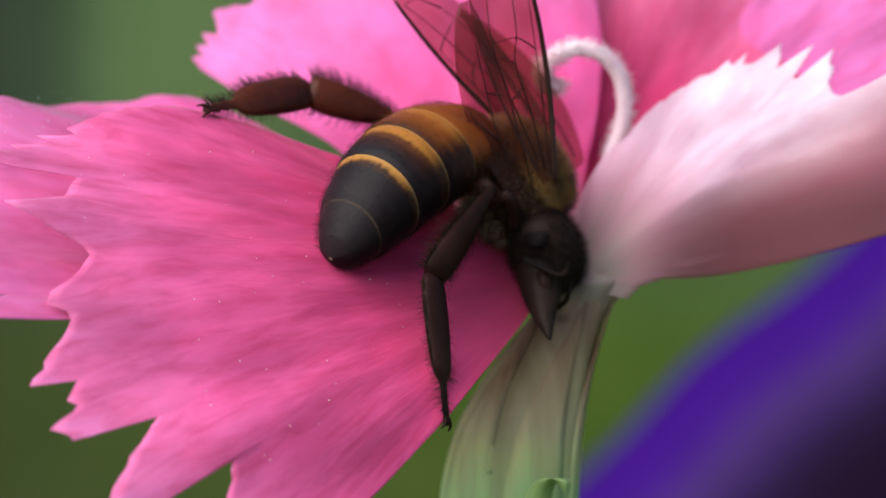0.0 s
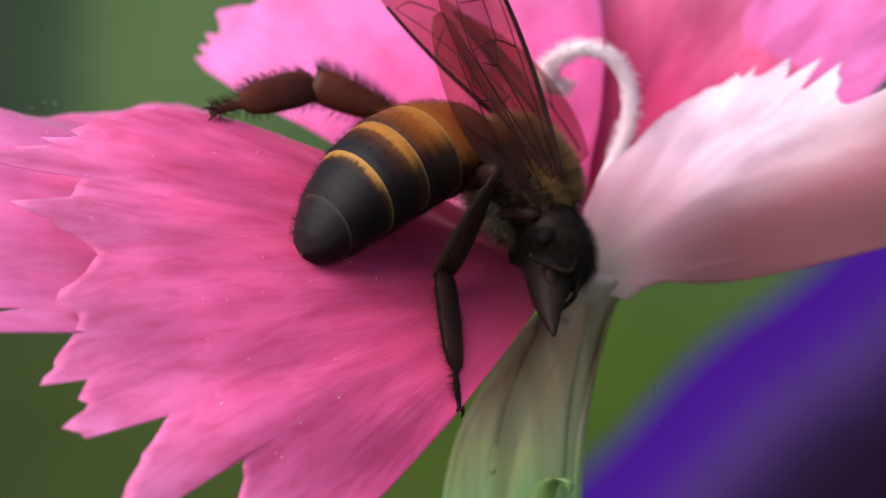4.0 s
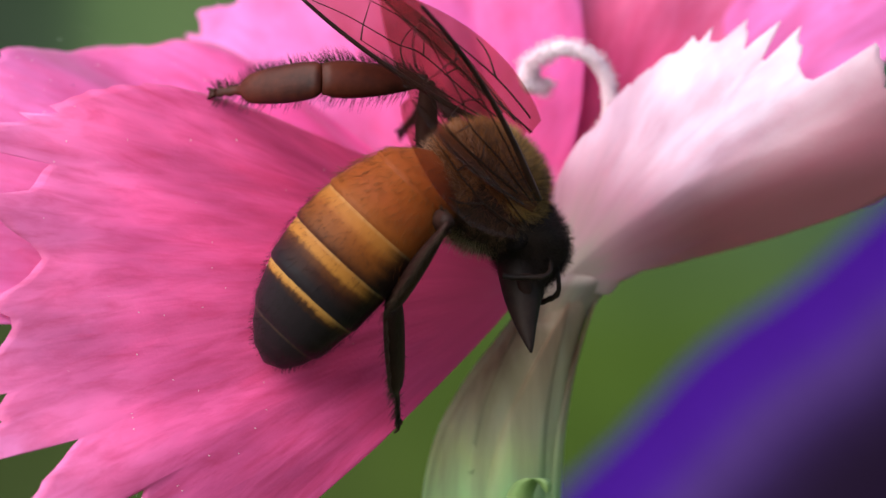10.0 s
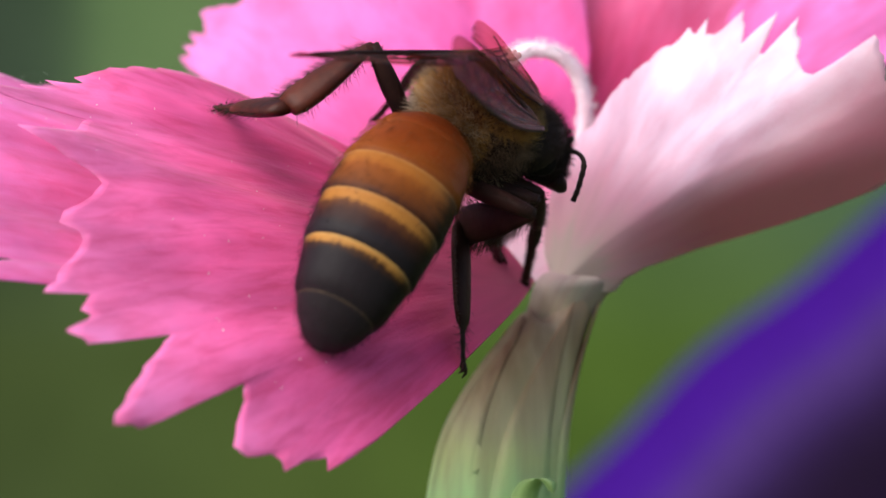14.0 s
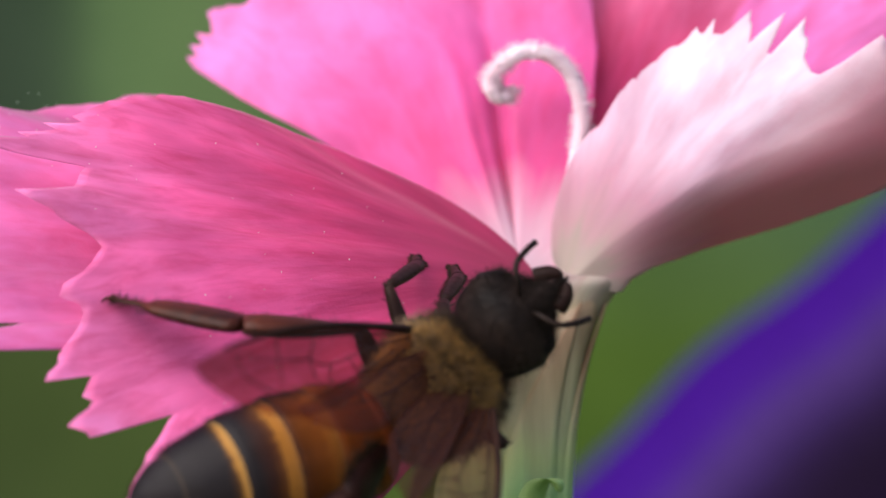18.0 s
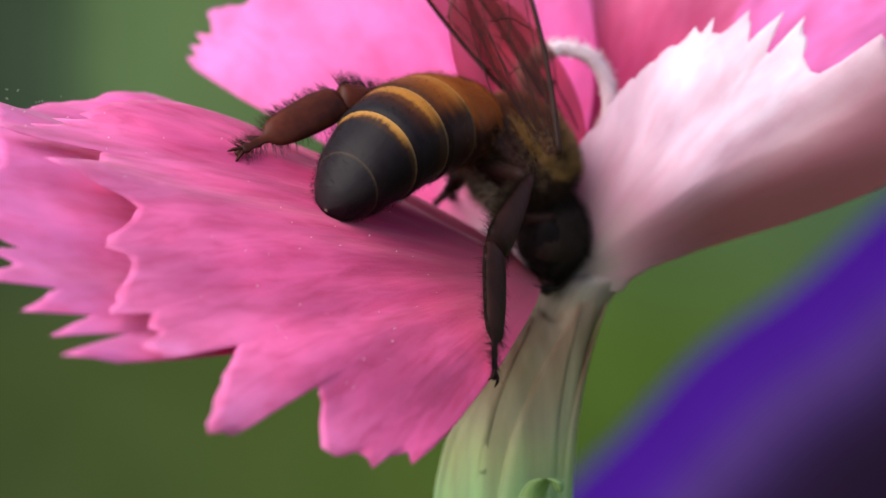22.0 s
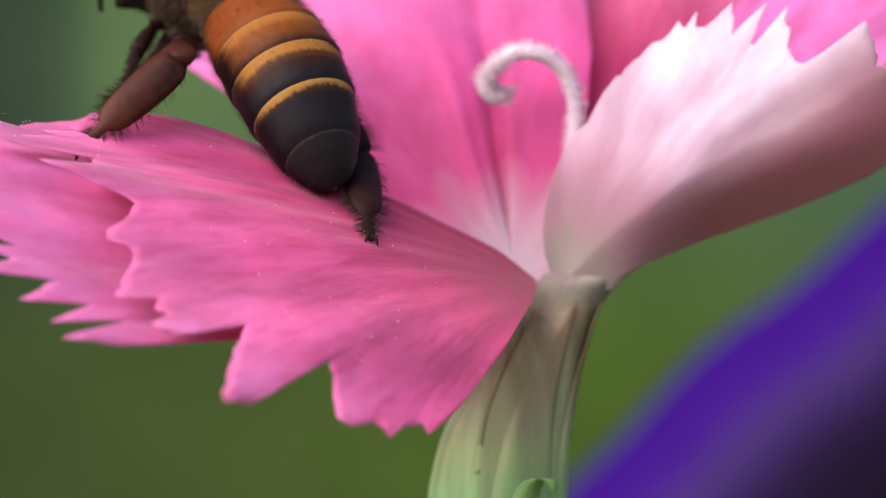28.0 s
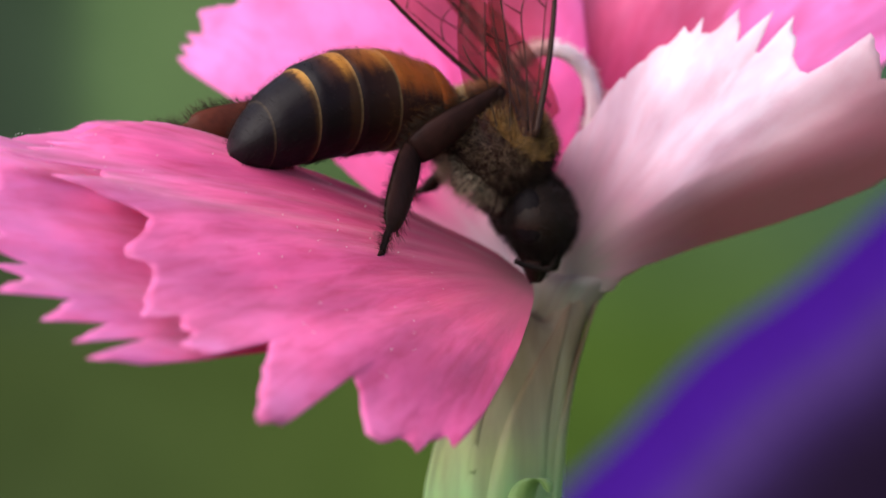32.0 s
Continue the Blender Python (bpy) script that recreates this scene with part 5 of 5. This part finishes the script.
# Feet: time; ankle, foot as seen.
FEET = {
    "lh": [(0, 525, 150, 358, 195), (1, 575, 125, 410, 165), (2, 550, 155, 378, 208), (3, 520, 155, 350, 208), (6, 590, 135, 412, 183), (7, 570, 130, 388, 185), (8, 555, 120, 385, 165), (9, 570, 140, 410, 160), (10, 570, 140, 380, 165), (11, 530, 175, 385, 178), (12, 490, 180, 372, 180), (13, 560, 215, 480, 240),
           (14, 510, 190, 390, 190), (16.5, 490, 175, 262, 238), (17, 465, 275, 252, 245), (17.5, 470, 375, 285, 258), (18, 430, 575, 205, 530), (18.5, 410, 715, 220, 770), (19, 430, 640, 345, 700), (19.5, 488, 182, 300, 257), (20, 555, 165, 358, 262), (21, 560, 170, 383, 283), (22, 570, 165, 402, 280), (23, 595, 150, 412, 260),
           (24, 560, 160, 415, 258), (25, 480, 175, 262, 180), (27.5, 335, 110, 145, 250), (28, 310, 110, 135, 268), (28.5, 290, 130, 145, 270), (29, 370, 195, 160, 255), (30, 480, 165, 262, 180), (31, 490, 165, 288, 188), (32, 490, 205, 275, 235)],
    "rh": [(0, 765, 490, 790, 740), (1, 770, 500, 790, 745), (2, 775, 475, 800, 712), (3, 775, 475, 815, 705), (6, 790, 480, 780, 720), (7, 755, 460, 748, 698), (8, 725, 440, 722, 682), (9, 765, 430, 730, 680), (10, 695, 535, 705, 745), (11, 820, 420, 742, 672), (12, 800, 400, 770, 655), (13, 760, 420, 805, 655),
           (14, 815, 400, 820, 645), (16.5, 810, 340, 890, 510), (17, 600, 600, 425, 820), (17.5, 480, 800, 390, 865), (18, 600, 900, 450, 1000), (18.5, 800, 820, 700, 950), (19, 800, 610, 755, 855), (19.5, 836, 364, 775, 757), (20, 830, 480, 785, 735), (21, 850, 460, 830, 710), (22, 875, 440, 875, 660), (23, 865, 420, 880, 650),
           (24, 875, 410, 900, 645), (25, 735, 280, 662, 460), (27.5, 670, 130, 675, 440), (28, 655, 300, 660, 440), (28.5, 655, 150, 665, 440), (29, 655, 240, 668, 450), (30, 738, 290, 665, 445), (31, 732, 292, 685, 430), (32, 730, 270, 675, 450)],
    "rm": [(0, 930, 440, 950, 500), (10, 880, 440, 905, 525), (11, 985, 330, 920, 500), (12, 960, 215, 910, 510), (13, 940, 370, 940, 515), (14, 870, 420, 885, 460), (16.5, 945, 350, 975, 515), (17, 805, 560, 840, 710), (17.5, 830, 690, 840, 720), (18, 740, 700, 700, 730), (18.5, 700, 660, 680, 700), (19, 770, 420, 790, 480), (19.5, 880, 330, 900, 480), (20, 940, 400, 960, 500),
           (25, 860, 330, 930, 440), (26.3, 700, 200, 720, 300), (27.3, 560, 120, 560, 200), (28.35, 520, 90, 500, 170), (28.6, 640, 240, 660, 330), (29, 700, 300, 700, 330), (30, 850, 330, 900, 450), (32, 850, 330, 900, 450)],
    "rf": [(0, 960, 430, 965, 500), (11, 965, 400, 925, 505), (14, 950, 400, 930, 500), (16.5, 960, 320, 1050, 350), (17, 890, 560, 890, 625), (17.5, 900, 660, 930, 700), (18, 850, 600, 840, 660), (19, 830, 200, 870, 260), (20, 960, 430, 965, 500), (25, 940, 430, 960, 490), (27.5, 560, -60, 560, -20), (28, 300, 60, 250, 140), (28.2, 300, 60, 250, 140), (28.5, 640, 0, 690, 60), (29, 740, 290, 745, 320), (30, 930, 430, 960, 480), (32, 930, 430, 960, 480)],
    "lm": [(0, 880, 300, 800, 380), (11, 760, 150, 700, 220), (16.5, 700, 130, 640, 200), (17.5, 800, 440, 760, 400), (18, 740, 470, 735, 455), (18.5, 605, 470, 575, 382), (19, 520, 240, 435, 240), (19.5, 700, 150, 640, 230), (22, 800, 330, 770, 360), (25, 770, 330, 740, 340), (27.5, 400, 40, 200, 200), (28, 300, 180, 205, 200), (28.5, 540, 200, 545, 245), (30, 760, 330, 730, 340), (32, 760, 330, 730, 340)],
    "lf": [(0, 930, 420, 945, 480), (11, 930, 250, 940, 330), (16.5, 900, 280, 960, 300), (17.5, 880, 450, 860, 440), (18, 815, 480, 800, 470), (18.5, 700, 430, 705, 425), (19, 650, 160, 600, 150), (20, 930, 420, 945, 480), (27.5, 450, -60, 400, 0), (28, 230, 100, 210, 180), (28.5, 600, -20, 640, 40), (29, 760, 300, 770, 370), (30, 940, 430, 960, 480), (32, 940, 430, 960, 480)],
}
# Lean of the bee's back to the side.
LEAN = [(0.0, 0.6), (10.0, 0.5), (10.5, 0.4), (11.0, 0.15), (12.0, 0.0), (19.0, 0.0), (19.5, 0.2), (20.0, 0.5), (25.5, 0.5), (26.3, 0.2), (27.5, 0.0), (28.5, 0.0), (29.0, 0.3), (29.6, 0.5), (32.0, 0.5)]
# How far the bee has turned its flank to the lens, head down in the throat.
FEEDING = [(0.0, 1.0), (9.2, 1.0), (9.6, 0.7), (10.5, 0.6), (11.0, 0.1), (11.5, 0.0), (19.5, 0.0), (20.3, 0.8), (21.5, 1.0), (25.6, 1.0), (26.3, 0.2), (27.0, 0.0), (28.6, 0.0), (29.0, 0.6), (29.6, 1.0), (32.0, 1.0)]
# Twist of the wings that brings the leading edge outwards while the back faces the lens.
WING_ROLL = [(0.0, 0), (10.4, 0), (10.9, 180), (19.0, 180), (20.0, 0), (32.0, 0)]
# How far the striped back of the abdomen is turned to the lens.
ABDOMEN_FACES = [(0.0, 0.85), (22.0, 0.7), (24.0, 0.5), (25.0, -0.2), (25.6, -0.2), (29.0, -0.3), (32.0, -0.15)]
EYE_AT = Vector((0, -EYE, 0))


def cols_at(rows, t):
    ts = [r[0] for r in rows]
    return [float(np.interp(t, ts, [r[i] for r in rows])) for i in range(1, len(rows[0]))]


def ray(x, y):
    return (spot(x, y) - EYE_AT).normalized()


def on_petal(x, y, t, above):
    """The place seen at (x, y), so many mm in front of the front petal's plane."""
    tilt = turn(cols_at(FRONT_TURN, t)).to_3x3()
    nrm = tilt @ Vector(FRONT_1).cross(Vector(FRONT_2))
    base = spot(957, 498) + Vector((sway(t), 0, 0))
    d = ray(x, y)
    rise = 0.0
    for _ in range(3):
        k = (base + nrm * rise * MM - EYE_AT).dot(nrm) / d.dot(nrm)
        p = EYE_AT + d * k
        q = tilt.transposed() @ (p - base) / MM
        u, v = q.dot(Vector(FRONT_1)), q.dot(Vector(FRONT_2))
        rise = max(0.0, front_height(min(17.0, math.hypot(u, v)), max(-50.0, min(35.0, math.degrees(math.atan2(v, u)))))) if u > 0 else 0.0
    y_away = max(-0.017, min(0.002, p.y)) - above * MM
    return EYE_AT + d * ((y_away + EYE) / d.y)


def over_petal(p, t):
    """Height (mm) of a place above the front petal's skin; large where it is off the petal."""
    tilt = turn(cols_at(FRONT_TURN, t)).to_3x3()
    q = tilt.transposed() @ (p - spot(957, 498) - Vector((sway(t), 0, 0))) / MM
    u, v = q.dot(Vector(FRONT_1)), q.dot(Vector(FRONT_2))
    r, a = math.hypot(u, v), math.degrees(math.atan2(v, u))
    if r > 16 or not -50 < a < 33:
        return 9.0
    return q.dot(Vector(FRONT_1).cross(Vector(FRONT_2))) - front_height(r, a)


def reach(centre, length, x, y, far):
    """The place seen at (x, y) that lies length metres from the centre, on the far or the near side."""
    d = ray(x, y)
    m = (centre - EYE_AT).dot(d)
    foot = EYE_AT + d * m
    h = length ** 2 - (foot - centre).length_squared
    if h <= 0:
        return centre + (foot - centre).normalized() * length
    return foot + d * (math.sqrt(h) * far)


def frame_of(origin, ahead, back):
    x = ahead.normalized()
    y = back.cross(x).normalized()
    z = x.cross(y)
    m = Matrix((x, y, z)).transposed().to_4x4()
    m.translation = origin
    return m


def bee_pose(t):
    """All joints of the bee at t: its own pose and, in its space, those of its parts."""
    ax, ay, wx, wy, nx, ny, mx, my, front, up, nod = cols_at(BEE, t)
    tip = on_petal(ax, ay, t, 0.9 + 2.2 * smooth(26.5, 27.4, t) * (1 - smooth(28.6, 29.2, t)))
    waist = reach(tip, ABDOMEN * MM, wx, wy, 1)
    neck = reach(waist, THORAX * MM, nx, ny, 1)
    mouth = reach(neck, HEAD * MM, mx, my, -1 if t < 10.6 else 1)
    feed = cols_at(FEEDING, t)[0]
    back = Vector((cols_at(LEAN, t)[0], -front, up))
    body = frame_of(waist.lerp(neck, 0.5), neck - waist, back.lerp(Vector((0.85, -0.28, 0.55)), feed))
    inv = body.inverted()
    out = {"bee": body, "abdomen": inv @ frame_of(waist, waist - tip, back.lerp(Vector((-0.2, -cols_at(ABDOMEN_FACES, t)[0] * front, up)), feed))}
    nodded = Matrix.Rotation(radians(-nod), 4, "Y")
    back_head = body.to_3x3() @ Vector((0.35, 0, 1))
    out["head"] = inv @ frame_of(neck, mouth - neck, back_head) @ nodded
    lx, ly, lf, rx, ry, rf = cols_at(WINGS, t)
    for key, side, x, y, far in (("left_wing", 1, lx, ly, lf), ("right_wing", -1, rx, ry, rf)):
        root = body @ (Vector((0.55, side * 1.35, 1.3)) * MM)
        near, away = reach(root, FORE * MM, x, y, -1), reach(root, FORE * MM, x, y, 1)
        end = root + ((near.lerp(away, (far + 1) / 2)) - root).normalized() * FORE * MM
        facing = (Vector((0, -0.75, 0.05)) + body.to_3x3() @ Vector((0, 0, 0.55))).normalized()
        if side > 0:
            facing = facing.lerp(Vector((0, -0.5, 0.85)), smooth(10.4, 11.7, t) * (1 - smooth(14.2, 16.0, t)))
        else:
            facing = facing.lerp(Vector((0.35, -0.75, 0.5)), smooth(10.4, 11.0, t) * (1 - smooth(11.4, 12.0, t)))
        roll = Matrix.Rotation(radians(cols_at(WING_ROLL, t)[0]) * side, 3, (end - root).normalized())
        out[key] = inv @ frame_of(root, end - root, roll @ facing)
    for key, leg in LEGS.items():
        jx, jy, fx, fy = cols_at(FEET[key], t)
        f, tb, ts = (l * MM for l in leg["len"])
        hip = body @ (leg["root"] * MM)
        foot = on_petal(fx, fy, t, -1.2 if key == "lh" and t > 24.6 else -2.5 if key[1] != "h" and (t < 10.6 or 20 <= t < 26 or t > 29.4) else 0.3)
        a, b = reach(foot, ts, jx, jy, 1), reach(foot, ts, jx, jy, -1)
        ankle = min((a, b), key=lambda p: (p - hip).length / MM + 20 * max(0.0, 0.4 - over_petal(p, t)))
        gap = ankle - hip
        span = min(max(gap.length, abs(f - tb) * 1.05), (f + tb) * 0.985)
        ankle = hip + gap.normalized() * span
        pole = body.to_3x3() @ Vector((0.1, leg["side"] * 0.75, 0.8))
        along = (f * f - tb * tb + span * span) / (2 * span)
        high = math.sqrt(max(0.0, f * f - along * along))
        axis = gap.normalized()
        knee = hip + axis * along + (pole - axis * pole.dot(axis)).normalized() * high
        if key == "rh":     # of all places the knee can take, the one seen nearest to where it shows
            late = smooth(24.2, 25.0, t)
            wx, wy = jx + 85 + 45 * late, jy - 115 + 12 * late
            u = axis.orthogonal().normalized()
            v = axis.cross(u)
            ring = [hip + axis * along + (u * math.cos(q) + v * math.sin(q)) * high for q in (2 * math.pi * i / 72 for i in range(72))]
            knee = min(ring, key=lambda p: ((p - EYE_AT).normalized() - ray(wx, wy)).length * 80 + (p.y - hip.y) * 900)
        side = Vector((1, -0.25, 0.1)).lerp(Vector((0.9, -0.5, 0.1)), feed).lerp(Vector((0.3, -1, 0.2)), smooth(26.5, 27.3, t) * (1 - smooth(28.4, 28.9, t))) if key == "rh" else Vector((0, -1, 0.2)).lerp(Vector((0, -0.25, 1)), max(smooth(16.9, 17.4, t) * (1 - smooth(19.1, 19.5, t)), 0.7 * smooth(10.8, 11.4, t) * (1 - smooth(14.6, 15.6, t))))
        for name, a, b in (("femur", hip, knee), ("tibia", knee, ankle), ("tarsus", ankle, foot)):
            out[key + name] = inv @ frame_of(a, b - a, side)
    return out


def bee_motions():
    times = sorted({r[0] for r in BEE} | {10.65, 10.8, 10.9, 11.15, 11.3, 19.1, 19.65, 19.85, 10.75, 11.5, 12.5, 13.5, 14.75, 15.0, 15.25, 15.5, 15.75, 16.0, 16.25, 16.75, 17.25, 17.75, 18.25, 18.75, 19.35, 19.75, 24.75, 25.9, 26.1, 26.5, 26.75, 27.25})
    poses = [(t, bee_pose(t)) for t in times]
    walk(bee, [(t, p["bee"]) for t, p in poses])
    for ob, key in ((abdomen, "abdomen"), (head, "head"), (left_wing, "left_wing"), (right_wing, "right_wing")):
        walk(ob, [(t, p[key]) for t, p in poses])
    for ob, root, side in antennae:
        walk(ob, [(t, pose(*(root * MM), 0, 75 * cols_at(FEEDING, t)[0], -45 * side * cols_at(FEEDING, t)[0])) for t in times])
    walk(proboscis, [(t, pose(-k * MM, 0, 0)) for t, k in ((0.0, 0.0), (10.0, 0.0), (11.0, 1.5), (32.0, 1.5))])
    for key, leg in LEGS.items():
        for ob, name in zip(leg["seg"], ("femur", "tibia", "tarsus")):
            walk(ob, [(t, p[key + name]) for t, p in poses])


def motions():
    flower_motions()
    bee_motions()


motions()
